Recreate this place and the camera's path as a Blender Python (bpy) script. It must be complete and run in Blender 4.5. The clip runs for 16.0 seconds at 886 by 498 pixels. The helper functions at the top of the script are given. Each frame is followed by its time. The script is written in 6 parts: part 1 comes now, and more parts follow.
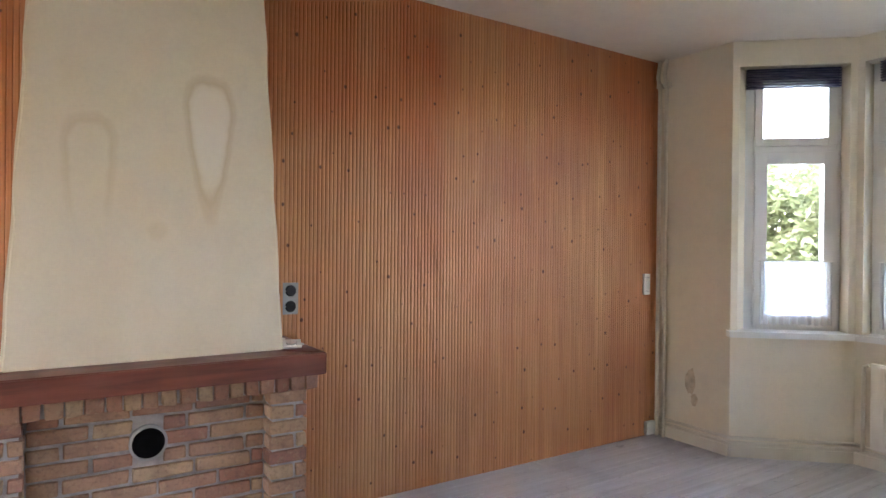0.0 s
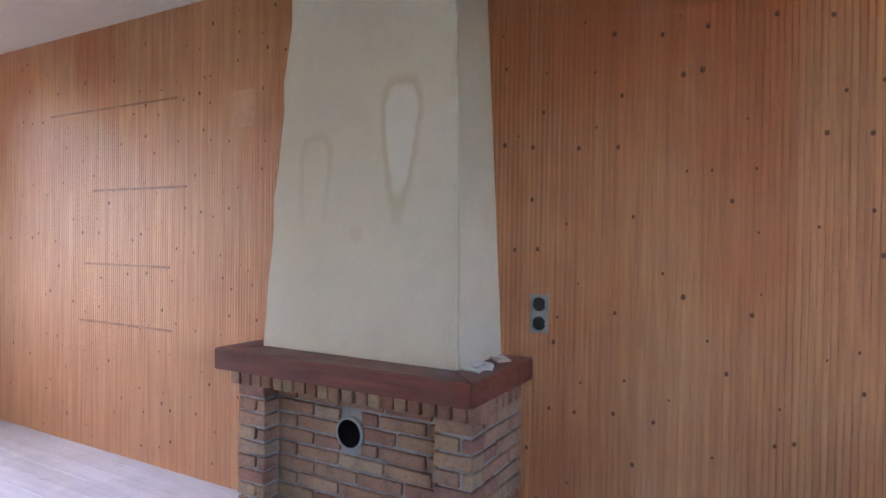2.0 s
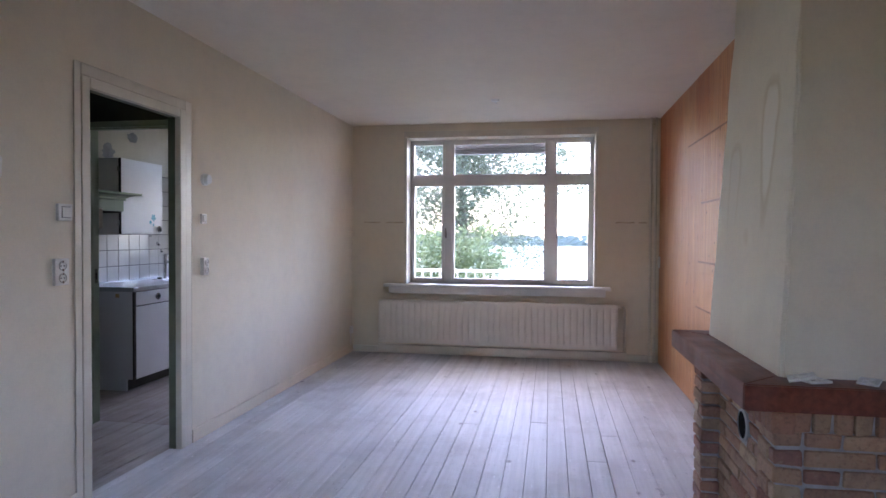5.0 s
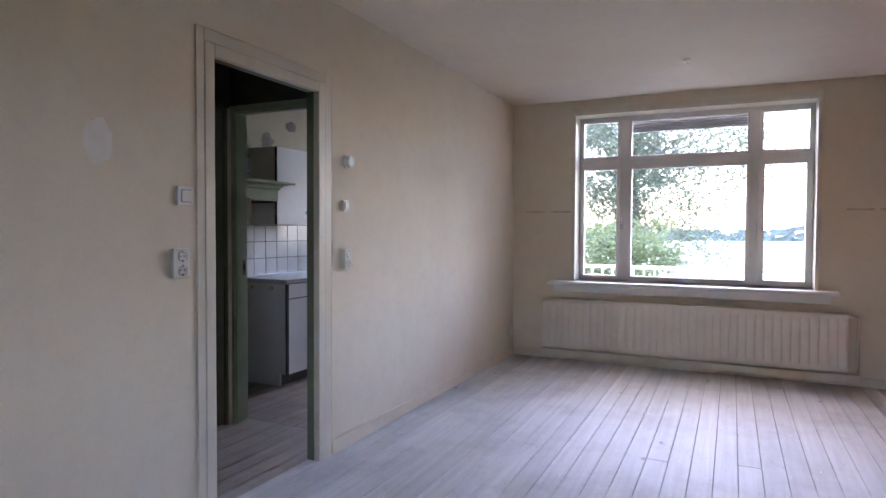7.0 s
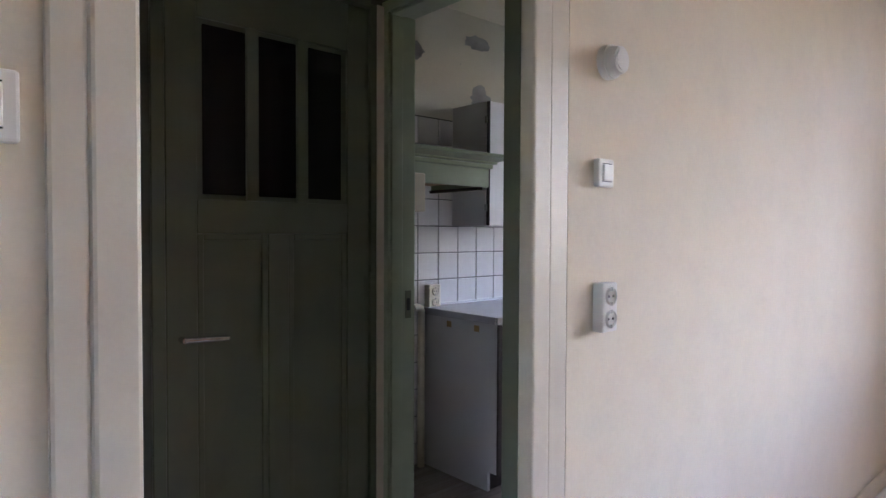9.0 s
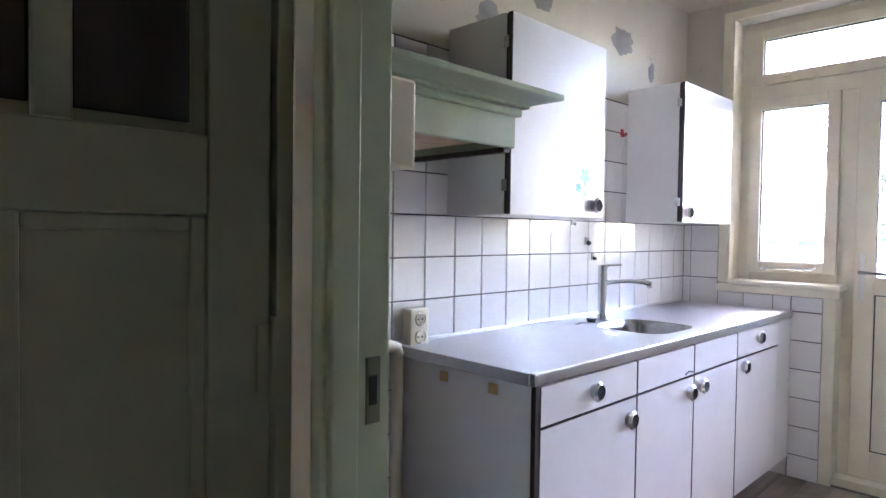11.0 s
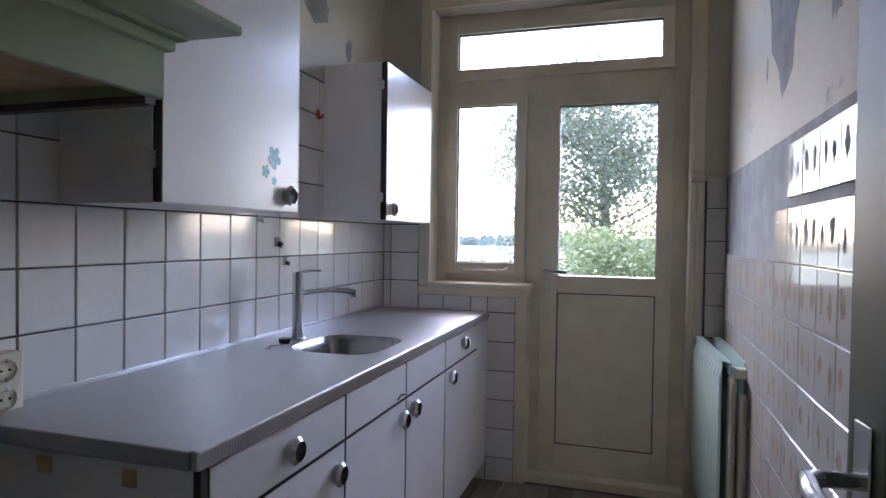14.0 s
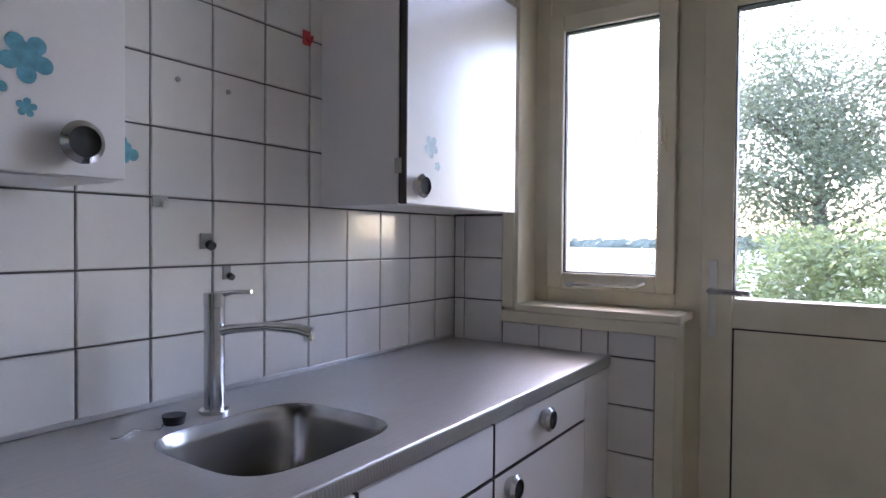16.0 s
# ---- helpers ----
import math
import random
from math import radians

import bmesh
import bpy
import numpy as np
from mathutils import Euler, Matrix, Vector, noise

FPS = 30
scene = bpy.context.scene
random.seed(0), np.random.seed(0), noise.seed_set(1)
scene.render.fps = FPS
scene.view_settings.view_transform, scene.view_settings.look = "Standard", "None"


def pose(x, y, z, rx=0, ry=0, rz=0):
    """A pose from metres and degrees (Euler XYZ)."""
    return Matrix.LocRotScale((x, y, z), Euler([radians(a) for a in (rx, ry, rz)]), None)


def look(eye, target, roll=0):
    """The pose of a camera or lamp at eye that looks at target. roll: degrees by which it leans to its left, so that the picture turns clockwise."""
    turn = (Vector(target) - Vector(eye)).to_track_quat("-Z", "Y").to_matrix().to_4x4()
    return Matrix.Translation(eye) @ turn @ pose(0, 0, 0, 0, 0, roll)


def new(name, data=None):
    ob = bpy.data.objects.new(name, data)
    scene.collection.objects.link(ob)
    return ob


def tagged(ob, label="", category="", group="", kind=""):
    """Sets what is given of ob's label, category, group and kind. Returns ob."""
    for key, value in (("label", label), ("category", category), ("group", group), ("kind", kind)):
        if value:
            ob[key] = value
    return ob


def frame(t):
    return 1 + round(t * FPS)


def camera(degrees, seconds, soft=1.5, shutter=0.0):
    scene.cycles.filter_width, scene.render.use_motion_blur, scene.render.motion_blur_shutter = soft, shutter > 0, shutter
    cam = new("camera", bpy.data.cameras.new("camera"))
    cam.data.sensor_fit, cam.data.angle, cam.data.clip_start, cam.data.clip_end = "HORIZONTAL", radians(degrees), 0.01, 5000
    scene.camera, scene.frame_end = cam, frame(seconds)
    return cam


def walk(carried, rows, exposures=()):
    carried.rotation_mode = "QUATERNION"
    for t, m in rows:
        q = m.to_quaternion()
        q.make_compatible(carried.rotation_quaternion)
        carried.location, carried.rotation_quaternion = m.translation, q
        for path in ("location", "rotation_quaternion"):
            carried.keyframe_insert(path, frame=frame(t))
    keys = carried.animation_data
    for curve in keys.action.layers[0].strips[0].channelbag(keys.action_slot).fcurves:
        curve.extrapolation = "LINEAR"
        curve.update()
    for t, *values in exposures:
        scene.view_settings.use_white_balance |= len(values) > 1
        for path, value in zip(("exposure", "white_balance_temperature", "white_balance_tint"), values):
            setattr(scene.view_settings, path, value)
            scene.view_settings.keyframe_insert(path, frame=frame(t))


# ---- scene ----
cam = camera(71.7, 16.0)
PATH = [
    (0, (0.051, 0.597, 1.295), (1.127, 2.283, 1.29), 0.6),
    (0.5, (0.505, 0.658, 1.295), (1.143, 2.554, 1.299), 0.7),
    (1, (1.005, 0.793, 1.319), (1.107, 2.79, 1.303), 0.9),
    (1.5, (1.459, 0.956, 1.33), (0.978, 2.897, 1.306), 0.8),
    (2, (1.846, 1.17, 1.322), (0.863, 2.911, 1.297), 0.8),
    (2.5, (2.259, 1.399, 1.319), (0.833, 2.8, 1.301), 1.0),
    (3, (2.5, 1.682, 1.344), (0.788, 2.715, 1.311), 0.8),
    (3.5, (2.716, 1.896, 1.329), (0.767, 2.343, 1.29), 0.4),
    (4, (2.977, 2.081, 1.34), (0.979, 2.142, 1.306), 0.5),
    (4.2, (3.07, 2.164, 1.354), (1.072, 2.101, 1.318), 0.4),
    (6.3, (3.009, 2.325, 1.305), (1.102, 1.726, 1.249), 0.4),
    (6.5, (2.849, 2.288, 1.31), (0.967, 1.614, 1.249), 0.3),
    (7, (2.39, 2.105, 1.307), (0.582, 1.253, 1.245), 0.3),
    (7.5, (1.909, 1.863, 1.293), (0.228, 0.78, 1.235), -0.0),
    (8, (1.417, 1.563, 1.295), (-0.156, 0.33, 1.238), 0.0),
    (8.5, (0.963, 1.189, 1.297), (-0.456, -0.22, 1.246), -0.1),
    (8.7, (0.8, 1.056, 1.308), (-0.559, -0.41, 1.253), 0.1),
    (10.8, (-0.174, -0.119, 1.273), (-1.446, -1.662, 1.222), 0.5),
    (11, (-0.235, -0.167, 1.284), (-1.631, -1.598, 1.227), 0.8),
    (11.5, (-0.459, -0.262, 1.286), (-2.056, -1.465, 1.237), 0.6),
    (12, (-0.609, -0.378, 1.281), (-2.346, -1.369, 1.235), 0.8),
    (12.5, (-0.697, -0.448, 1.282), (-2.553, -1.192, 1.238), 0.9),
    (13, (-0.705, -0.468, 1.276), (-2.598, -1.111, 1.239), 0.8),
    (13.5, (-0.692, -0.469, 1.277), (-2.596, -1.08, 1.239), 0.8),
    (14, (-0.704, -0.467, 1.276), (-2.612, -1.065, 1.237), 0.8),
    (14.5, (-0.879, -0.412, 1.286), (-2.785, -1.017, 1.244), 0.7),
    (15, (-1.176, -0.394, 1.269), (-3.066, -1.048, 1.225), 0.7),
    (15.5, (-1.556, -0.444, 1.274), (-3.382, -1.258, 1.227), 0.7),
    (16, (-1.919, -0.539, 1.26), (-3.574, -1.663, 1.224), 0.5),
]
EXPOSURES = [(0, 5.55, 6700, 28), (1, 5.5, 6350, 28), (1.5, 5.35, 6050, 28), (2.5, 5.05, 5650, 28), (3.5, 4.65, 5500, 28), (4.2, 4.45, 5650, 29), (6.3, 4.45, 5950, 29), (7.5, 4.6, 6050, 29), (8.7, 4.9, 6150, 29),
             (10.8, 6.15, 6100, 29), (11.5, 5.5, 6100, 29), (13, 4.6, 6100, 29), (14.5, 4.45, 6200, 29), (15.5, 4.4, 6300, 29), (16, 4.5, 6300, 28)]
walk(cam, [(t, look(eye, target, roll)) for t, eye, target, roll in PATH], EXPOSURES)

# world: pale cloudy sky, weak wide sun behind cloud in the west
world = bpy.data.worlds.new("world")
scene.world = world
world.use_nodes = True
wn = world.node_tree.nodes
sky = wn.new("ShaderNodeTexSky")
sky.sky_type = "NISHITA"
sky.sun_disc = False
sky.sun_elevation = radians(56)
sky.sun_rotation = radians(250)
sky.dust_density = 1.5
sky.air_density = 1.2
wn["Background"].inputs["Strength"].default_value = 0.15
world.node_tree.links.new(sky.outputs[0], wn["Background"].inputs["Color"])
sun = new("sun", bpy.data.lights.new("sun", "SUN"))
sun.data.energy, sun.data.angle, sun.data.color = 0.15, radians(80), (1.0, 0.97, 0.93)
sun.matrix_world = look((0, 0, 0), (0.52, 0.19, -0.83))

# ---------------------------------------------------------------- materials


def material(name, base, rough=0.6, metal=0.0, coat=0.0, spec=0.5):
    m = bpy.data.materials.new(name)
    m.use_nodes = True
    p = m.node_tree.nodes["Principled BSDF"]
    p.inputs["Base Color"].default_value = (*base, 1)
    p.inputs["Roughness"].default_value = rough
    p.inputs["Metallic"].default_value = metal
    p.inputs["Coat Weight"].default_value = coat
    p.inputs["Specular IOR Level"].default_value = spec
    return m


class Nodes:
    """Short words for building a node tree."""

    def __init__(self, m):
        self.t = m.node_tree
        self.p = m.node_tree.nodes["Principled BSDF"]

    def add(self, kind, **values):
        n = self.t.nodes.new(kind)
        for k, v in values.items():
            n.inputs[k.replace("_", " ")].default_value = v
        return n

    def link(self, a, b):
        self.t.links.new(a, b)

    def place(self, scale=(1, 1, 1)):
        g = self.t.nodes.new("ShaderNodeNewGeometry")
        mp = self.t.nodes.new("ShaderNodeMapping")
        mp.inputs["Scale"].default_value = scale
        self.link(g.outputs["Position"], mp.inputs["Vector"])
        return mp.outputs[0]

    def noise(self, scale, detail=4, vec=None, rough=0.55, dist=0.0):
        n = self.add("ShaderNodeTexNoise", Scale=scale, Detail=detail, Roughness=rough, Distortion=dist)
        self.link(vec if vec is not None else self.place(), n.inputs["Vector"])
        return n.outputs["Fac"]

    def ramp(self, fac, stops, smooth=False):
        r = self.t.nodes.new("ShaderNodeValToRGB")
        if smooth:
            r.color_ramp.interpolation = "EASE"
        e = r.color_ramp.elements
        while len(e) < len(stops):
            e.new(0.5)
        for el, (pos, col) in zip(e, stops):
            el.position = pos
            el.color = (*col, 1) if len(col) == 3 else col
        self.link(fac, r.inputs[0])
        return r.outputs[0]

    def mix(self, fac, a, b, mode="MIX"):
        n = self.t.nodes.new("ShaderNodeMix")
        n.data_type = "RGBA"
        n.blend_type = mode
        for v, s in ((fac, n.inputs[0]), (a, n.inputs[6]), (b, n.inputs[7])):
            if isinstance(v, (int, float)):
                s.default_value = v
            elif isinstance(v, tuple):
                s.default_value = (*v, 1)
            else:
                self.link(v, s)
        return n.outputs[2]

    def math(self, op, a, b=0.0):
        n = self.t.nodes.new("ShaderNodeMath")
        n.operation = op
        for v, s in ((a, n.inputs[0]), (b, n.inputs[1])):
            if isinstance(v, (int, float)):
                s.default_value = v
            else:
                self.link(v, s)
        return n.outputs[0]

    def random(self):
        return self.t.nodes.new("ShaderNodeObjectInfo").outputs["Random"]

    def axis(self, i):
        g = self.t.nodes.new("ShaderNodeNewGeometry")
        s = self.t.nodes.new("ShaderNodeSeparateXYZ")
        self.link(g.outputs["Position"], s.inputs[0])
        return s.outputs[i]

    def colour(self, c):
        self.link(c, self.p.inputs["Base Color"])

    def rough(self, fac, lo, hi):
        self.link(self.ramp(fac, [(0.3, (lo,) * 3), (0.7, (hi,) * 3)]), self.p.inputs["Roughness"])

    def bump(self, fac, strength=0.2, dist=0.002):
        b = self.add("ShaderNodeBump", Strength=strength, Distance=dist)
        self.link(fac, b.inputs["Height"])
        self.link(b.outputs[0], self.p.inputs["Normal"])


def plain(name, base, rough=0.6, metal=0.0, vary=0.12, scale=6.0, bump=0.1, spec=0.5):
    """A surface with soft large stains and fine grain."""
    m = material(name, base, rough, metal, spec=spec)
    n = Nodes(m)
    big, fine = n.noise(scale, 5), n.noise(scale * 30, 3)
    dark = tuple(c * (1 - vary) for c in base)
    light = tuple(min(1, c * (1 + vary * 0.6)) for c in base)
    c = n.ramp(big, [(0.32, dark), (0.68, light)])
    n.colour(n.mix(0.12, c, n.ramp(fine, [(0.3, dark), (0.7, light)])))
    if bump:
        n.bump(fine, bump, 0.001)
    return m


def plaster(name, base, stain, amount=0.5, grey=None):
    """Old distempered plaster: yellowed blotches, faint streaks and patches."""
    m = material(name, base, 0.75)
    n = Nodes(m)
    a = n.noise(0.9, 6)
    s = n.noise(1.4, 5, n.place((1, 1, 0.25)), dist=0.6)
    fine = n.noise(90, 3)
    c = n.mix(n.ramp(a, [(0.35, (0, 0, 0)), (0.7, (amount,) * 3)]), base, stain)
    c = n.mix(n.ramp(s, [(0.5, (0, 0, 0)), (0.75, (amount * 0.6,) * 3)]), c, tuple(v * 0.9 for v in stain))
    if grey:
        p = n.noise(2.3, 7, rough=0.7)
        c = n.mix(n.ramp(p, [(0.63, (0, 0, 0)), (0.66, (0.8,) * 3)]), c, grey)
    mid = n.noise(9, 6, rough=0.7)
    c = n.mix(n.ramp(mid, [(0.45, (0, 0, 0)), (0.75, (0.45,) * 3)]), c, tuple(v * 0.82 for v in base))
    n.colour(n.mix(0.16, c, n.ramp(fine, [(0.3, tuple(v * 0.8 for v in base)), (0.7, base)])))
    n.bump(n.noise(28, 6), 0.25, 0.004)
    return m


M = {}
M["wall"] = plaster("cream_plaster", (0.75, 0.68, 0.53), (0.68, 0.56, 0.38), 0.5)
M["ceiling"] = plaster("ceiling_paint", (0.76, 0.69, 0.58), (0.66, 0.57, 0.45), 0.4)
def stained_chimney(name, base, stain):
    """Cream plaster with the soft ochre outlines that two removed ornaments left."""
    m = plaster(name, base, stain, 0.6)
    n = Nodes(m)
    c = n.p.inputs["Base Color"].links[0].from_socket
    x, z = n.axis(0), n.axis(2)
    wob = n.math("MULTIPLY", n.math("SUBTRACT", n.noise(14, 3), 0.5), 0.25)

    def far(cx, cz, wx, up, down):
        """Distance in an egg's own measure: 1 on its outline."""
        dz = n.math("SUBTRACT", z, cz)
        top = n.math("DIVIDE", n.math("MAXIMUM", dz, 0.0), up)
        low = n.math("DIVIDE", n.math("MAXIMUM", n.math("MULTIPLY", dz, -1.0), 0.0), down)
        w = n.math("SUBTRACT", wx, n.math("MULTIPLY", n.math("MINIMUM", low, 1.0), wx * 0.42))
        q = n.math("ABSOLUTE", n.math("DIVIDE", n.math("SUBTRACT", x, cx), w))
        v = n.math("ADD", top, low)
        d = n.math("POWER", n.math("ADD", n.math("POWER", q, 2.4), n.math("POWER", v, 2.4)), 0.417)
        return n.math("ADD", d, wob)

    d = far(0.567, 1.80, 0.084, 0.135, 0.355)
    c = n.mix(n.ramp(d, [(0.62, (0.55,) * 3), (0.90, (0.1,) * 3), (1.0, (0, 0, 0))], True), c, (0.78, 0.73, 0.62))
    ring = n.ramp(n.math("MULTIPLY", d, 0.5), [(0.40, (0, 0, 0)), (0.48, (0.5,) * 3), (0.53, (0.35,) * 3), (0.64, (0, 0, 0))], True)
    c = n.mix(ring, c, (0.52, 0.41, 0.23))
    h = far(0.160, 1.64, 0.078, 0.105, 0.52)
    arch = n.ramp(n.math("MULTIPLY", h, 0.5), [(0.34, (0, 0, 0)), (0.46, (0.42,) * 3), (0.52, (0.3,) * 3), (0.63, (0, 0, 0))], True)
    arch = n.math("MULTIPLY", arch, n.ramp(n.math("SUBTRACT", z, 1.0), [(0.36, (0, 0, 0)), (0.42, (0.5,) * 3), (0.62, (1,) * 3)]))
    c = n.mix(arch, c, (0.54, 0.43, 0.25))
    spot = far(0.381, 1.344, 0.05, 0.05, 0.05)
    c = n.mix(n.ramp(spot, [(0.3, (0.3,) * 3), (1.0, (0, 0, 0))], True), c, (0.54, 0.43, 0.25))
    n.colour(c)
    return m


M["chimney"] = stained_chimney("chimney_plaster", (0.73, 0.66, 0.50), (0.64, 0.54, 0.36))
M["kitchen_wall"] = plaster("kitchen_plaster", (0.64, 0.60, 0.50), (0.46, 0.42, 0.33), 0.6, (0.30, 0.30, 0.30))
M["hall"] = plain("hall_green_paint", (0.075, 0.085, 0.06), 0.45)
M["trim"] = plain("cream_gloss_paint", (0.66, 0.61, 0.49), 0.35, vary=0.1, scale=4)
M["white_trim"] = plain("white_window_paint", (0.74, 0.73, 0.68), 0.35, vary=0.07, scale=4)
M["kitchen_trim"] = plain("yellowed_frame_paint", (0.76, 0.70, 0.55), 0.38, vary=0.1, scale=5)
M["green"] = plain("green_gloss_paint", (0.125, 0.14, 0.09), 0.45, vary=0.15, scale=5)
M["hood_green"] = plain("hood_green_paint", (0.35, 0.41, 0.28), 0.35, vary=0.12)
M["rad"] = plain("cream_radiator_enamel", (0.72, 0.67, 0.57), 0.35, vary=0.06)
M["mint"] = plain("mint_radiator_enamel", (0.46, 0.62, 0.55), 0.35, vary=0.08)
M["plastic"] = plain("white_plastic", (0.74, 0.72, 0.66), 0.35, vary=0.05, bump=0.0)
M["dark"] = plain("dark_recess", (0.02, 0.02, 0.02), 0.7)
# near-black without gloss: the shade inside the flue hole, put into the colour
M["void"] = material("hole_shade_black", (0.004, 0.004, 0.004), 0.95, spec=0.05)
M["metalbox"] = plain("grey_socket_metal", (0.35, 0.36, 0.34), 0.5, 0.5)
M["chrome"] = plain("worn_chrome", (0.62, 0.63, 0.64), 0.22, 1.0, vary=0.08, scale=20, bump=0.02)
M["laminate"] = plain("grey_white_laminate", (0.80, 0.78, 0.77), 0.32, vary=0.05, scale=3, bump=0.02)
M["edge"] = plain("brown_edge_strip", (0.06, 0.045, 0.04), 0.5)
M["black"] = plain("black_joint", (0.015, 0.015, 0.015), 0.6)
M["tape"] = plain("old_tape", (0.55, 0.36, 0.16), 0.6)
M["red"] = plain("red_plastic", (0.55, 0.04, 0.04), 0.4)
M["sticker"] = plain("turquoise_sticker", (0.13, 0.40, 0.50), 0.4, vary=0.3, scale=60)
M["sticker_pale"] = plain("faded_sticker", (0.42, 0.55, 0.60), 0.4, vary=0.2, scale=60)
M["rubber"] = plain("black_rubber", (0.02, 0.02, 0.022), 0.45)
M["soffit"] = plain("brown_hardboard", (0.50, 0.34, 0.21), 0.7, vary=0.25, scale=14, bump=0.4)
M["mortar"] = plain("grey_mortar", (0.36, 0.335, 0.31), 0.9, vary=0.3, scale=20, bump=0.6)
M["grout"] = plain("dark_grout", (0.09, 0.085, 0.08), 0.85, vary=0.3, scale=20)
M["blind"] = plain("dark_blue_blind", (0.05, 0.05, 0.09), 0.5)
M["blind_grey"] = plain("grey_roller_shutter", (0.28, 0.26, 0.24), 0.6)
M["patch"] = plain("grey_bare_cement", (0.30, 0.30, 0.30), 0.85, vary=0.25, scale=12, bump=0.5)
M["rail"] = plain("galvanised_rail", (0.45, 0.46, 0.44), 0.5, 0.3)


def steel_material():
    m = material("brushed_steel", (0.62, 0.61, 0.60), 0.38, 0.85)
    n = Nodes(m)
    st = n.noise(3.0, 5)
    br = n.noise(14, 4, n.place((0.6, 14, 14)))
    c = n.mix(0.5, n.ramp(st, [(0.3, (0.44, 0.43, 0.42)), (0.7, (0.60, 0.595, 0.59))]), n.ramp(br, [(0.3, (0.46, 0.45, 0.44)), (0.7, (0.59, 0.585, 0.58))]))
    n.colour(c)
    n.rough(st, 0.30, 0.48)
    n.bump(br, 0.05, 0.0006)
    return m


M["steel"] = steel_material()
# smoother steel, its colour darkened for the dim room the bowl reflects
M["bowl"] = plain("polished_dimmed_sink_steel", (0.40, 0.39, 0.38), 0.24, 1.0, vary=0.22, scale=9, bump=0.03)


def wood_slat_material():
    """Orange-stained pine, red where unbleached, with dark round knots."""
    m = material("stained_pine", (0.3, 0.12, 0.04), 0.42)
    n = Nodes(m)
    grain = n.noise(30, 5, n.place((1.6, 1.6, 0.06)), dist=0.5)
    board = n.noise(6.0, 2, n.place((1, 0, 0.03)))
    big = n.noise(0.75, 3, n.place((1, 1, 0.9)))
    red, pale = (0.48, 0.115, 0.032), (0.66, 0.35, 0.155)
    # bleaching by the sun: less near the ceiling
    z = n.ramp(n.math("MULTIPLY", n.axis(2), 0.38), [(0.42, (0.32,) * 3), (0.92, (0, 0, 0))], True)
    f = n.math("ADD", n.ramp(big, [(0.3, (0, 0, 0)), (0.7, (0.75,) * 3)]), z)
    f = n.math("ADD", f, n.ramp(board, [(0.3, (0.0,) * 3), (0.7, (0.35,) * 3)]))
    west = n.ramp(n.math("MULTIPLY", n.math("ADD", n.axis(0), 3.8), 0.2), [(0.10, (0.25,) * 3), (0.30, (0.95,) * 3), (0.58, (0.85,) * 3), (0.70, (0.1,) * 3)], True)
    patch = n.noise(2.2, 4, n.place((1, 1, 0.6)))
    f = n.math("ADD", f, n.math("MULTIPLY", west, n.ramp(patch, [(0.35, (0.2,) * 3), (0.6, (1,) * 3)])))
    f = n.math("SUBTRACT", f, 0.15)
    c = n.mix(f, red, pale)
    c = n.mix(n.ramp(grain, [(0.35, (0.35,) * 3), (0.65, (0, 0, 0))]), c, tuple(v * 0.55 for v in red))
    c = n.mix(n.math("MULTIPLY", n.random(), 0.22), c, (0.30, 0.10, 0.036))
    v = n.t.nodes.new("ShaderNodeTexVoronoi")
    v.inputs["Scale"].default_value = 6.5
    v.inputs["Randomness"].default_value = 1.0
    v.voronoi_dimensions = "2D"
    cb2 = n.t.nodes.new("ShaderNodeCombineXYZ")
    n.link(n.axis(0), cb2.inputs[0])
    n.link(n.math("MULTIPLY", n.axis(2), 0.8), cb2.inputs[1])
    n.link(cb2.outputs[0], v.inputs["Vector"])
    d = v.outputs["Distance"]
    keep = n.t.nodes.new("ShaderNodeSeparateColor")
    n.link(v.outputs["Color"], keep.inputs[0])
    size = n.math("ADD", n.math("MULTIPLY", keep.outputs[1], 0.045), 0.028)
    k = n.ramp(n.math("DIVIDE", d, size), [(0.55, (1,) * 3), (1.0, (0,) * 3)])
    k = n.math("MULTIPLY", k, n.math("GREATER_THAN", keep.outputs[0], 0.15))
    c = n.mix(n.math("MULTIPLY", k, 0.85), c, (0.075, 0.022, 0.011))
    n.colour(c)
    n.rough(grain, 0.40, 0.54)
    n.bump(grain, 0.12, 0.001)
    return m


M["slat"] = wood_slat_material()


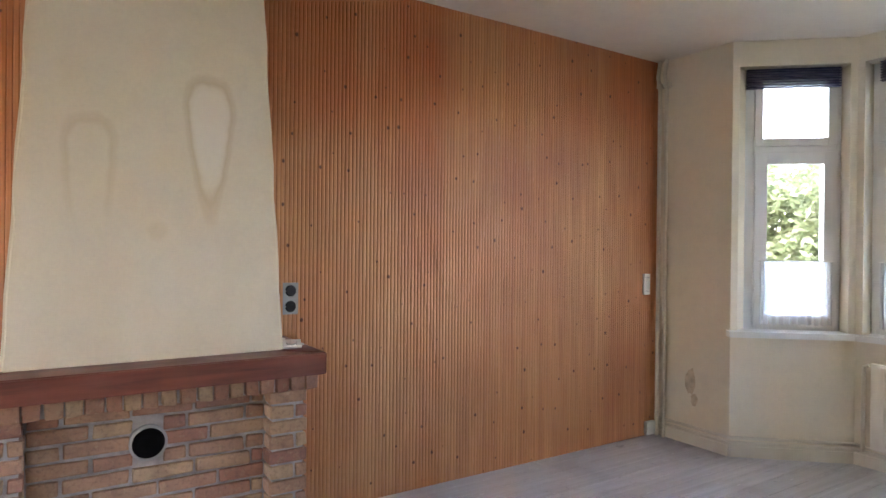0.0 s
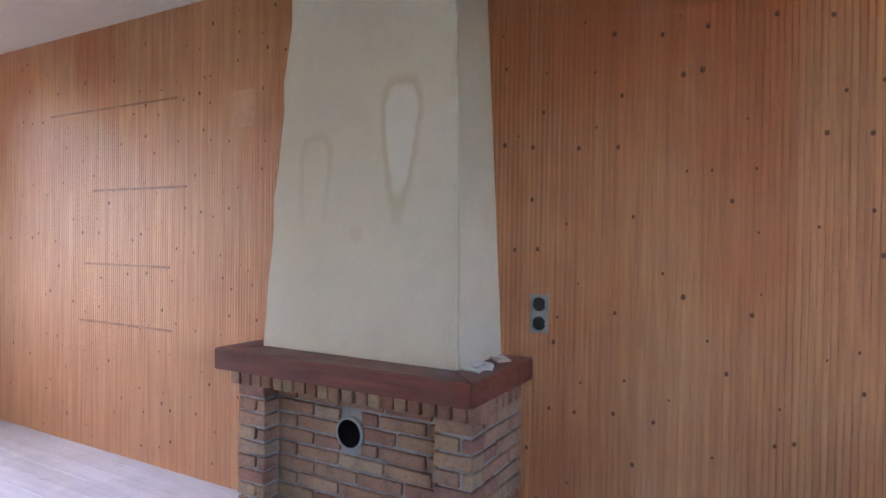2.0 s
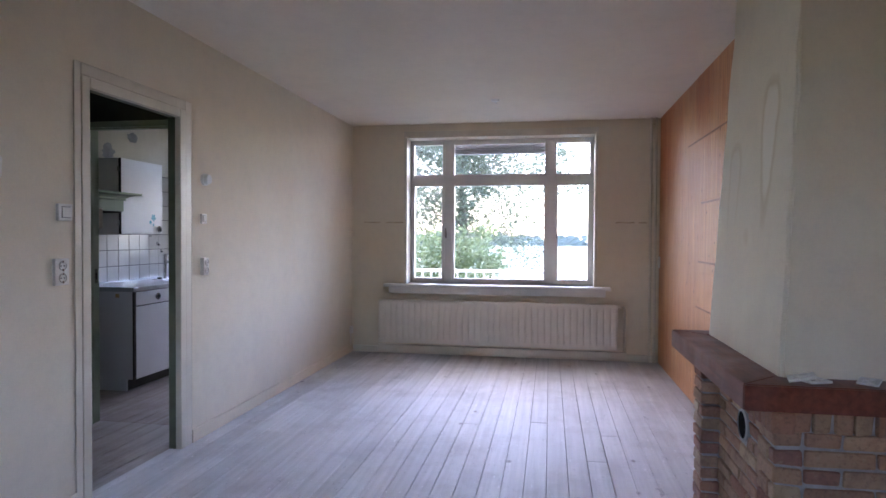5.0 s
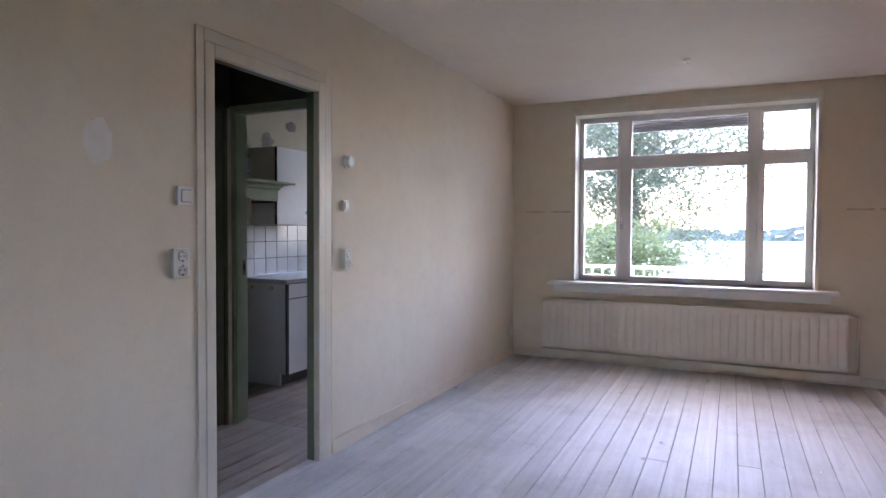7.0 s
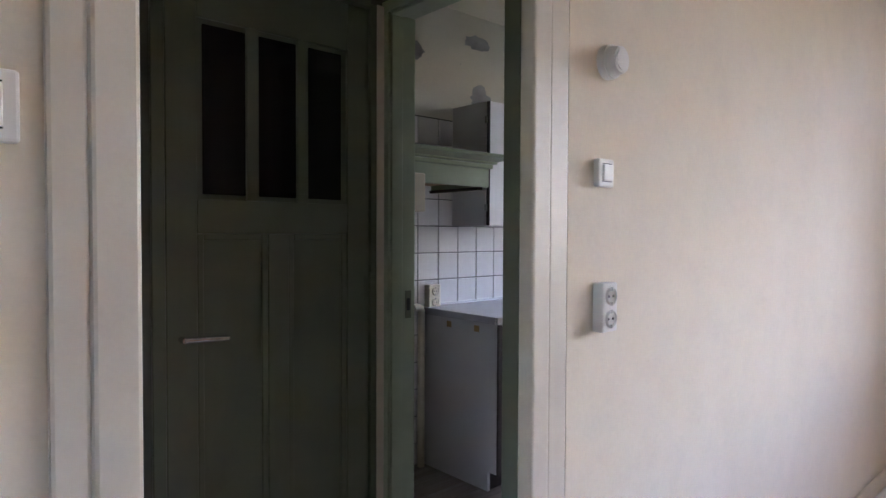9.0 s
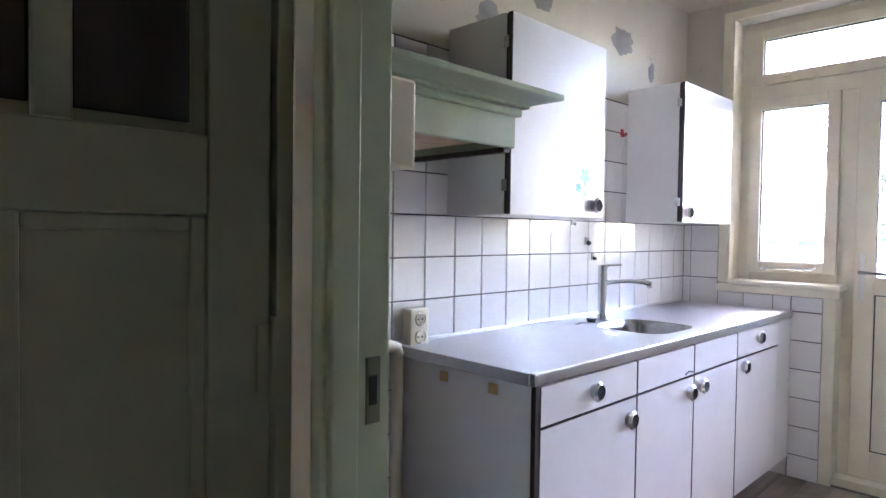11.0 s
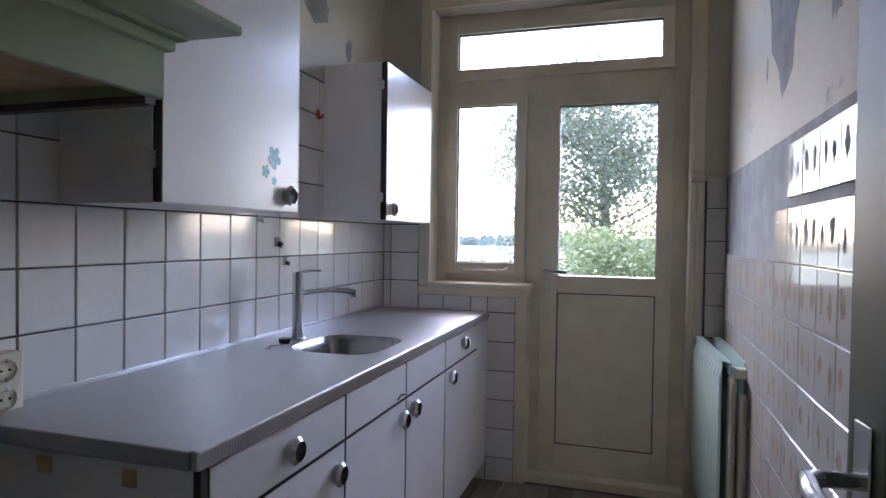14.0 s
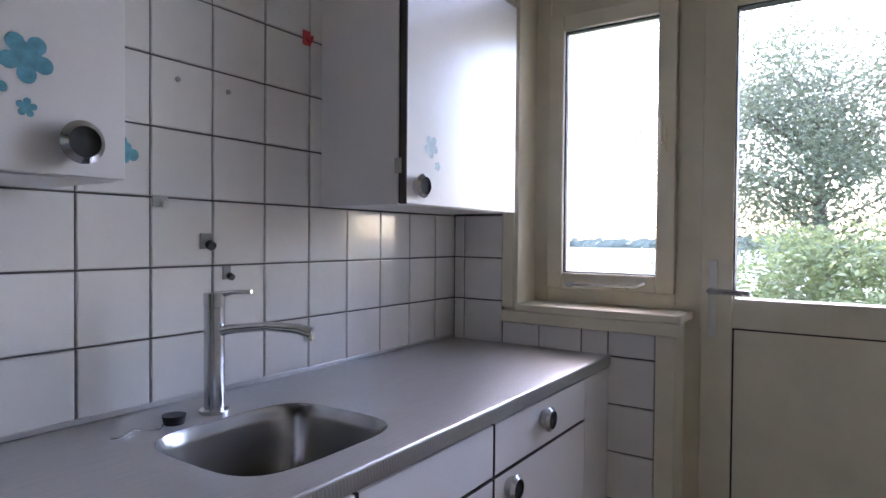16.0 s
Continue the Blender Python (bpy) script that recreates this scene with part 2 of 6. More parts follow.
def floor_material(name, a, b, dirt, gloss=(0.45, 0.7), dirt_amount=0.5, knots=False):
    m = material(name, a, 0.55)
    n = Nodes(m)
    grain = n.noise(14, 6, n.place((0.08, 2.2, 2.2)), dist=0.4)
    blot = n.noise(2.1, 6, rough=0.65)
    fine = n.noise(26, 5, rough=0.7)
    c = n.ramp(grain, [(0.3, a), (0.7, b)])
    c = n.mix(n.math("MULTIPLY", n.random(), 0.45), c, tuple(v * 0.78 for v in a))
    c = n.mix(n.ramp(blot, [(0.48, (0, 0, 0)), (0.72, (dirt_amount,) * 3)]), c, dirt)
    c = n.mix(n.ramp(fine, [(0.60, (0, 0, 0)), (0.70, (0.35,) * 3)]), c, tuple(v * 0.5 for v in dirt))
    if knots:
        # dark knots, scuffs and paint flecks along the boards
        v = n.t.nodes.new("ShaderNodeTexVoronoi")
        v.inputs["Scale"].default_value = 4.5
        n.link(n.place((0.6, 1.0, 0.0)), v.inputs["Vector"])
        n_scuff = n.noise(17, 4, n.place((0.5, 1.6, 0)), rough=0.6, dist=1.2)
        k = n.ramp(v.outputs["Distance"], [(0.035, (0.75,) * 3), (0.085, (0, 0, 0))])
        c = n.mix(k, c, (0.20, 0.18, 0.17))
        c = n.mix(n.ramp(n_scuff, [(0.66, (0, 0, 0)), (0.72, (0.5,) * 3)]), c, (0.24, 0.23, 0.24))
        c = n.mix(n.ramp(n.noise(40, 4, n.place((0.35, 1.3, 0))), [(0.66, (0, 0, 0)), (0.72, (0.7,) * 3)]), c, (0.88, 0.88, 0.88))
    n.colour(c)
    n.rough(blot, *gloss)
    n.bump(grain, 0.15, 0.0015)
    return m


M["floor"] = floor_material("whitewashed_boards", (0.58, 0.575, 0.56), (0.73, 0.725, 0.715), (0.40, 0.385, 0.37), (0.5, 0.75), 0.6, True)
M["kitchen_floor"] = floor_material("brown_worn_boards", (0.24, 0.195, 0.16), (0.38, 0.33, 0.285), (0.12, 0.095, 0.08))
M["hall_floor"] = floor_material("worn_hall_boards", (0.34, 0.30, 0.26), (0.46, 0.42, 0.38), (0.16, 0.13, 0.11))
M["gap"] = plain("floor_gap", (0.16, 0.15, 0.145), 0.9)


def brick_material():
    m = material("brick", (0.3, 0.2, 0.12), 0.85)
    n = Nodes(m)
    c = n.ramp(n.random(), [(0.0, (0.40, 0.26, 0.15)), (0.25, (0.34, 0.155, 0.095)), (0.5, (0.45, 0.32, 0.185)), (0.7, (0.28, 0.13, 0.09)), (1.0, (0.42, 0.25, 0.145))])
    sp = n.noise(38, 6, rough=0.7)
    big = n.noise(11, 4)
    c = n.mix(n.ramp(big, [(0.45, (0, 0, 0)), (0.7, (0.55,) * 3)]), c, (0.16, 0.085, 0.065))
    c = n.mix(n.ramp(sp, [(0.55, (0, 0, 0)), (0.75, (0.6,) * 3)]), c, (0.42, 0.33, 0.20))
    n.colour(c)
    n.colour(n.mix(n.ramp(n.noise(70, 4), [(0.5, (0, 0, 0)), (0.7, (0.4,) * 3)]), c, (0.12, 0.075, 0.055)))
    n.bump(sp, 0.9, 0.006)
    return m


M["brick"] = brick_material()


def mantel_material():
    m = material("red_brown_mantel_wood", (0.10, 0.03, 0.015), 0.3)
    n = Nodes(m)
    g = n.noise(9, 5, n.place((0.35, 4, 4)), dist=0.5)
    w = n.noise(5, 4)
    c = n.ramp(g, [(0.3, (0.10, 0.027, 0.016)), (0.7, (0.21, 0.062, 0.034))])
    n.colour(n.mix(n.ramp(w, [(0.5, (0,) * 3), (0.75, (0.4,) * 3)]), c, (0.22, 0.10, 0.07)))
    n.rough(w, 0.28, 0.5)
    return m


M["mantel"] = mantel_material()


def tile_material(name, base, glue=False):
    m = material(name, base, 0.12, coat=0.3)
    n = Nodes(m)
    r = n.random()
    c = n.mix(r, base, tuple(v * 0.9 for v in base))
    dirt = n.noise(5, 5)
    c = n.mix(n.ramp(dirt, [(0.5, (0,) * 3), (0.8, (0.25,) * 3)]), c, tuple(v * 0.75 for v in base))
    n.colour(c)
    n.bump(n.noise(7, 2), 0.05, 0.003)
    return m


M["tile"] = tile_material("white_glazed_tile", (0.80, 0.78, 0.75))
M["tile_old"] = tile_material("yellowed_glazed_tile", (0.62, 0.59, 0.52))
M["glue"] = plain("brown_glue_stain", (0.29, 0.22, 0.13), 0.8, vary=0.35, scale=40, bump=0.4)
M["glue_grey"] = plain("grey_glue_scar", (0.25, 0.25, 0.245), 0.85, vary=0.3, scale=40, bump=0.4)


def glass_material(name, tint=(1, 1, 1)):
    m = bpy.data.materials.new(name)
    m.use_nodes = True
    t = m.node_tree
    t.nodes.remove(t.nodes["Principled BSDF"])
    tr, gl, mx = t.nodes.new("ShaderNodeBsdfTransparent"), t.nodes.new("ShaderNodeBsdfGlossy"), t.nodes.new("ShaderNodeMixShader")
    tr.inputs[0].default_value = (*tint, 1)
    gl.inputs["Roughness"].default_value = 0.02
    f = t.nodes.new("ShaderNodeFresnel")
    f.inputs[0].default_value = 1.45
    t.links.new(f.outputs[0], mx.inputs[0])
    t.links.new(tr.outputs[0], mx.inputs[1])
    t.links.new(gl.outputs[0], mx.inputs[2])
    t.links.new(mx.outputs[0], t.nodes["Material Output"].inputs[0])
    return m


M["glass"] = glass_material("window_glass")
M["dark_glass"] = material("dark_door_glass", (0.015, 0.012, 0.012), 0.12)


def lace_material():
    m = bpy.data.materials.new("white_net_curtain")
    m.use_nodes = True
    t = m.node_tree
    p = t.nodes["Principled BSDF"]
    p.inputs["Base Color"].default_value = (0.85, 0.85, 0.83, 1)
    p.inputs["Roughness"].default_value = 0.9
    tl = t.nodes.new("ShaderNodeBsdfTranslucent")
    tl.inputs[0].default_value = (0.85, 0.85, 0.83, 1)
    mx = t.nodes.new("ShaderNodeMixShader")
    mx.inputs[0].default_value = 0.7
    t.links.new(p.outputs[0], mx.inputs[1])
    t.links.new(tl.outputs[0], mx.inputs[2])
    tr = t.nodes.new("ShaderNodeBsdfTransparent")
    mx2 = t.nodes.new("ShaderNodeMixShader")
    mx2.inputs[0].default_value = 0.25
    t.links.new(mx.outputs[0], mx2.inputs[1])
    t.links.new(tr.outputs[0], mx2.inputs[2])
    t.links.new(mx2.outputs[0], t.nodes["Material Output"].inputs[0])
    return m


M["lace"] = lace_material()


def leaf_material(name, a, b):
    m = material(name, a, 0.6)
    n = Nodes(m)
    g = n.t.nodes.new("ShaderNodeNewGeometry")
    c = n.ramp(g.outputs["Random Per Island"], [(0, a), (1, b)])
    n.colour(c)
    # thin leaves let part of the light through
    tl, mx = n.t.nodes.new("ShaderNodeBsdfTranslucent"), n.t.nodes.new("ShaderNodeMixShader")
    n.link(c, tl.inputs[0])
    mx.inputs[0].default_value = 0.5
    n.link(n.p.outputs[0], mx.inputs[1])
    n.link(tl.outputs[0], mx.inputs[2])
    n.link(mx.outputs[0], n.t.nodes["Material Output"].inputs[0])
    return m


M["leaf"] = leaf_material("tree_leaves", (0.08, 0.10, 0.06), (0.15, 0.17, 0.11))
M["bush"] = leaf_material("bush_leaves", (0.10, 0.13, 0.05), (0.18, 0.205, 0.09))
M["bark"] = plain("bark", (0.09, 0.075, 0.055), 0.9, vary=0.3, scale=8, bump=0.6)
M["grass"] = plain("meadow_grass", (0.06, 0.08, 0.032), 0.9, vary=0.35, scale=0.08)
# distance haze is put into the pale greyish colour of the far trees
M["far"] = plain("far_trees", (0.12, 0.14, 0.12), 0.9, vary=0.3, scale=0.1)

# ---------------------------------------------------------------- mesh helpers


def box(bm, lo, hi, bevel=0.0):
    r = bmesh.ops.create_cube(bm, size=1.0)
    vs = r["verts"]
    c = [(a + b) / 2 for a, b in zip(lo, hi)]
    s = [abs(b - a) for a, b in zip(lo, hi)]
    for v in vs:
        v.co = Vector((c[0] + v.co.x * s[0], c[1] + v.co.y * s[1], c[2] + v.co.z * s[2]))
    if bevel:
        es = list({e for v in vs for e in v.link_edges})
        bmesh.ops.bevel(bm, geom=es, offset=bevel, segments=2, affect="EDGES", profile=0.5)
    return vs


def cyl(bm, a, b, r, seg=16, r2=None):
    a, b = Vector(a), Vector(b)
    d = b - a
    m = Matrix.Translation((a + b) / 2) @ d.to_track_quat("Z", "Y").to_matrix().to_4x4()
    return bmesh.ops.create_cone(bm, cap_ends=True, segments=seg, radius1=r, radius2=r if r2 is None else r2, depth=d.length, matrix=m)["verts"]


def tube(bm, pts, r, seg=10):
    """A pipe along points, with mitred rings."""
    rings = []
    pts = [Vector(p) for p in pts]
    for i, p in enumerate(pts):
        d = (pts[min(i + 1, len(pts) - 1)] - pts[max(i - 1, 0)]).normalized()
        u = d.orthogonal().normalized() if i == 0 else (rings[-1][1] - d * rings[-1][1].dot(d)).normalized()
        w = d.cross(u)
        rr = r[i] if isinstance(r, (list, tuple)) else r
        rings.append(([bm.verts.new(p + (u * math.cos(k * 2 * math.pi / seg) + w * math.sin(k * 2 * math.pi / seg)) * rr) for k in range(seg)], u))
    for (a, _), (b, _) in zip(rings, rings[1:]):
        for k in range(seg):
            bm.faces.new((a[k], a[(k + 1) % seg], b[(k + 1) % seg], b[k]))
    bm.faces.new(list(reversed(rings[0][0])))
    bm.faces.new(rings[-1][0])


def prism(bm, outline, z0, z1):
    lo = [bm.verts.new((x, y, z0)) for x, y in outline]
    hi = [bm.verts.new((x, y, z1)) for x, y in outline]
    n = len(outline)
    for i in range(n):
        bm.faces.new((lo[i], lo[(i + 1) % n], hi[(i + 1) % n], hi[i]))
    bm.faces.new(list(reversed(lo)))
    bm.faces.new(hi)


def mesh_of(name, bm, mat, smooth=False):
    bmesh.ops.recalc_face_normals(bm, faces=bm.faces[:])
    me = bpy.data.meshes.new(name)
    bm.to_mesh(me)
    bm.free()
    me.materials.append(M[mat])
    if smooth:
        me.polygons.foreach_set("use_smooth", [True] * len(me.polygons))
        me.set_sharp_from_angle(angle=radians(40))
    return me


def part(name, bm, mat, parent, label="", smooth=True):
    ob = new(name, mesh_of(name, bm, mat, smooth))
    ob.parent = parent
    if label:
        tagged(ob, label)
    return ob


def bpart(name, lo, hi, mat, parent, bevel=0.0, label=""):
    bm = bmesh.new()
    box(bm, lo, hi, bevel)
    return part(name, bm, mat, parent, label, False)


def thing(name, label, category, at=(0, 0, 0), kind="", group=""):
    ob = new(name)
    ob.empty_display_size = 0.1
    ob.location = at
    return tagged(ob, label, category, group, kind)


def structure(name, bm, mat, label, category="wall"):
    ob = new(name, mesh_of(name, bm, mat))
    return tagged(ob, label, category, "", "structure")


def wall_boxes(pieces):
    bm = bmesh.new()
    for lo, hi in pieces:
        box(bm, lo, hi)
    return bm

# ---------------------------------------------------------------- the plan
H = 2.61            # ceiling
XW, XE = -3.78, 3.66   # living room, window wall and bay wall
YN, YS = 3.445, 0.02   # living room, panelled wall and door wall
KX, KXO = -3.86, -4.06   # kitchen outer wall: inside, window plane
KN, KS = -0.05, -1.812   # kitchen walls
DOOR = (-0.40, 0.358, 2.07)   # living room doorway
HX0, HX1 = -0.72, -0.82   # hall face and kitchen face of the wall with the kitchen doorway
HY = -0.93          # hall, face of its far door
BAY = [(3.66, 2.877), (4.20, 2.40), (4.20, 1.07), (3.66, 0.59)]

structure("wall_north", wall_boxes([((XW - 0.3, YN + 0.02, -0.1), (XE + 0.3, YN + 0.2, H + 0.1))]), "dark", "dark wall behind the pine panelling")
structure("wall_south", wall_boxes([
    ((-4.3, KN, 0), (DOOR[0] - 0.03, YS, H)), ((DOOR[1] + 0.03, KN, 0), (XE + 0.3, YS, H)), ((DOOR[0] - 0.03, KN, DOOR[2] + 0.03), (DOOR[1] + 0.03, YS, H))]),
    "wall", "yellowed cream plaster wall with a doorway")
W0, W1, WZ0, WZ1 = 0.66, 2.77, 0.80, 2.47   # opening of the large window
structure("wall_west", wall_boxes([
    ((XW - 0.28, YS, 0), (XW, W0, H)), ((XW - 0.28, W1, 0), (XW, YN + 0.02, H)), ((XW - 0.28, W0, 0), (XW, W1, WZ0)), ((XW - 0.28, W0, WZ1), (XW, W1, H))]),
    "wall", "yellowed cream plaster wall round the large window")


def bay_pieces(a, b, s0, s1, z0, z1, inner=0.0, outer=0.14):
    """A block along the line a-b, from s0 to s1 metres, standing outwards."""
    a, b = Vector(a), Vector(b)
    u = (b - a).normalized()
    n = Vector((-u.y, u.x))
    return [tuple(a + u * s + n * d) for s, d in ((s0, inner), (s1, inner), (s1, outer), (s0, outer))], z0, z1


BZ0, BZ1 = 0.79, 2.45
bm = bmesh.new()
box(bm, (XE, BAY[0][1], 0), (XE + 0.14, YN + 0.02, H))
box(bm, (XE, YS, 0), (XE + 0.14, BAY[3][1], H))
for a, b in zip(BAY, BAY[1:]):
    L = (Vector(b) - Vector(a)).length
    for s0, s1, z0, z1 in ((0, L, 0, BZ0), (0, L, BZ1, H), (0, 0.04, BZ0, BZ1), (L - 0.04, L, BZ0, BZ1)):
        prism(bm, *bay_pieces(a, b, s0, s1, z0, z1))
structure("wall_east", bm, "wall", "cream plaster wall with a window bay, water stains low down")
structure("ceiling", wall_boxes([((XW - 0.3, KN, H), (4.6, YN + 0.2, H + 0.15))]), "ceiling", "yellowed white plaster ceiling", "ceiling")
structure("ceiling_kitchen", wall_boxes([((-4.3, -2.1, H), (0.6, KN - 0.004, H + 0.15))]), "ceiling", "yellowed kitchen and hall ceiling", "ceiling")

# kitchen walls
structure("wall_kitchen_south", wall_boxes([((-4.3, KS - 0.15, 0), (HX1 + 0.05, KS, H))]), "kitchen_wall", "flaking yellow plaster wall above white tiles")
structure("wall_kitchen_north", wall_boxes([((KX, KN - 0.004, 0), (HX1, KN, H))]), "kitchen_wall", "flaking grey plaster wall above old tiles")
KO = (-1.539, -0.21, 2.497)   # opening with window and door: from, to, top
KSILL, KDO = 1.008, -1.03
structure("wall_kitchen_west", wall_boxes([
    ((-4.2, KS, 0), (KX, KO[0], H)), ((-4.2, KO[1], 0), (KX, KN - 0.004, H)), ((-4.2, KO[0], KO[2]), (KX, KO[1], H)), ((-4.2, KO[0], 0), (KX, KDO, KSILL))]),
    "kitchen_wall", "plaster wall round the balcony door")
KD = (-0.893, -0.135, 2.08)  # kitchen doorway
structure("wall_hall_west", wall_boxes([
    ((HX1, KS, 0), (HX0, KD[0] - 0.04, H)), ((HX1, KD[1] + 0.03, 0), (HX0, KN - 0.004, H)), ((HX1, KD[0] - 0.04, KD[2] + 0.03), (HX0, KD[1] + 0.03, H))]),
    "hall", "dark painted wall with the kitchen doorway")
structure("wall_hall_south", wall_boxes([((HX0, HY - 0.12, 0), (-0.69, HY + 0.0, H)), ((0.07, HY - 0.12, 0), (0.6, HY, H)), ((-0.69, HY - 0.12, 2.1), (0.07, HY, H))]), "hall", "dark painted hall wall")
structure("wall_hall_east", wall_boxes([((0.45, HY, 0), (0.55, KN - 0.004, H))]), "wall", "cream plaster hall wall")
structure("wall_hall_back", wall_boxes([((HX1, HY - 0.4, 0), (0.6, HY - 0.3, H))]), "dark", "dark wall behind the hall door")

# ---------------------------------------------------------------- windows


def window(name, label, a, b, depth, frames, panes, mat, z0, z1, face=0.06, out=0.06):
    """A window in the vertical plane from a to b (seen from inside, left to right).
    frames: sash rectangles (s0, s1, z0, z1) outside size, with their glass (inset) each."""
    a, b = Vector(a), Vector(b)
    u = (b - a).normalized()
    n = Vector((u.y, -u.x))   # towards the room
    w = thing(name, label, "window", (*a, 0), "structure")
    m = Matrix(((u.x, n.x, 0, 0), (u.y, n.y, 0, 0), (0, 0, 1, 0), (0, 0, 0, 1)))
    w.matrix_basis = Matrix.Translation((*a, 0)) @ m
    for i, (s0, s1, za, zb) in enumerate(frames):
        bm = bmesh.new()
        box(bm, (s0, -out, za), (s1, 0, zb), 0.004)
        part("frame_bar", bm, mat, w, "", False)
    for s0, s1, za, zb, t, d in panes:
        bm = bmesh.new()
        for lo, hi in (((s0, 0, za), (s0 + t, d, zb)), ((s1 - t, 0, za), (s1, d, zb)), ((s0 + t, 0, za), (s1 - t, d, za + t)), ((s0 + t, 0, zb - t), (s1 - t, d, zb))):
            box(bm, (lo[0], -0.05 if d > 0.001 else -0.04, lo[2]), hi, 0.003)
        sash = part("sash", bm, mat, w, "", False)
        bm = bmesh.new()
        box(bm, (s0 + t - 0.005, -0.034, za + t - 0.005), (s1 - t + 0.005, -0.030, zb - t + 0.005))
        g = part("pane", bm, "glass", sash, "clear glass", False)
        g.visible_shadow = False
    return w


# large window of the living room: three lights with fanlights above, seen from inside from south to north
XG = -3.965
L0 = W0
ww = window("window_1", "white painted timber window with three fanlights above three casements", (XG, W0), (XG, W1), 0.2,
    [(0, 0.03, 0.80, 2.47), (2.08, 2.11, 0.80, 2.47), (0.03, 2.08, 0.80, 0.825), (0.03, 2.08, 2.425, 2.47),
     (0.415, 0.50, 0.825, 2.425), (1.585, 1.665, 0.825, 2.425), (0.03, 0.415, 1.955, 2.03), (0.50, 1.585, 1.955, 2.03), (1.665, 2.08, 1.955, 2.03)],
    [(0.03, 0.415, 0.825, 1.955, 0.032, 0.012), (0.50, 1.585, 0.825, 1.955, 0.03, 0.002), (1.655, 2.09, 0.81, 1.975, 0.052, 0.02),
     (0.03, 0.415, 2.03, 2.425, 0.026, 0.012), (0.50, 1.585, 2.03, 2.425, 0.026, 0.008), (1.665, 2.08, 2.03, 2.425, 0.026, 0.012)],
    "white_trim", 0.8, 2.47)
for s, z in ((0.435, 1.35), (1.70, 1.35)):
    bm = bmesh.new()
    box(bm, (s - 0.01, 0, z - 0.03), (s + 0.01, 0.03, z + 0.03), 0.004)
    box(bm, (s - 0.007, 0.025, z - 0.01), (s + 0.007, 0.04, z + 0.09), 0.004)
    part("window_catch", bm, "chrome", ww, "small metal window catch")
# casing boards round the reveal, against the wall
bm = bmesh.new()
for lo, hi in (((XW - 0.19, W0 - 0.004, 0.80), (XW + 0.02, W0 + 0.012, 2.46)), ((XW - 0.19, W1 - 0.012, 0.80), (XW + 0.02, W1 + 0.004, 2.46)), ((XW - 0.19, W0 + 0.012, 2.455), (XW + 0.02, W1 - 0.012, 2.475)),
               ((XW + 0.002, W0 - 0.022, 0.815), (XW + 0.02, W0 - 0.004, 2.53)), ((XW + 0.002, W1 + 0.004, 0.815), (XW + 0.02, W1 + 0.022, 2.53)), ((XW + 0.002, W0 - 0.004, 2.475), (XW + 0.02, W1 + 0.004, 2.53))):
    box(bm, lo, hi, 0.003)
structure("window_casing", bm, "trim", "cream painted casing round the large window", "trim")
bm = bmesh.new()
box(bm, (XW - 0.19, 0.42, 0.765), (XW + 0.11, 2.93, 0.80), 0.006)
box(bm, (XW + 0.002, 0.47, 0.69), (XW + 0.05, 2.88, 0.764), 0.005)
structure("window_sill", bm, "white_trim", "white painted wooden window sill", "sill")

# rolled-up shutter seen behind the middle fanlight
bl = thing("roller_shutter", "grey slatted roller shutter rolled up behind the middle fanlight", "shutter", (XG - 0.08, 1.7, 2.3))
for i in range(5):
    bm = bmesh.new()
    cyl(bm, (0, -0.52, 0.005 + i * 0.024), (0, 0.52, 0.005 + i * 0.024), 0.014, 10)
    part("slat", bm, "blind_grey", bl)

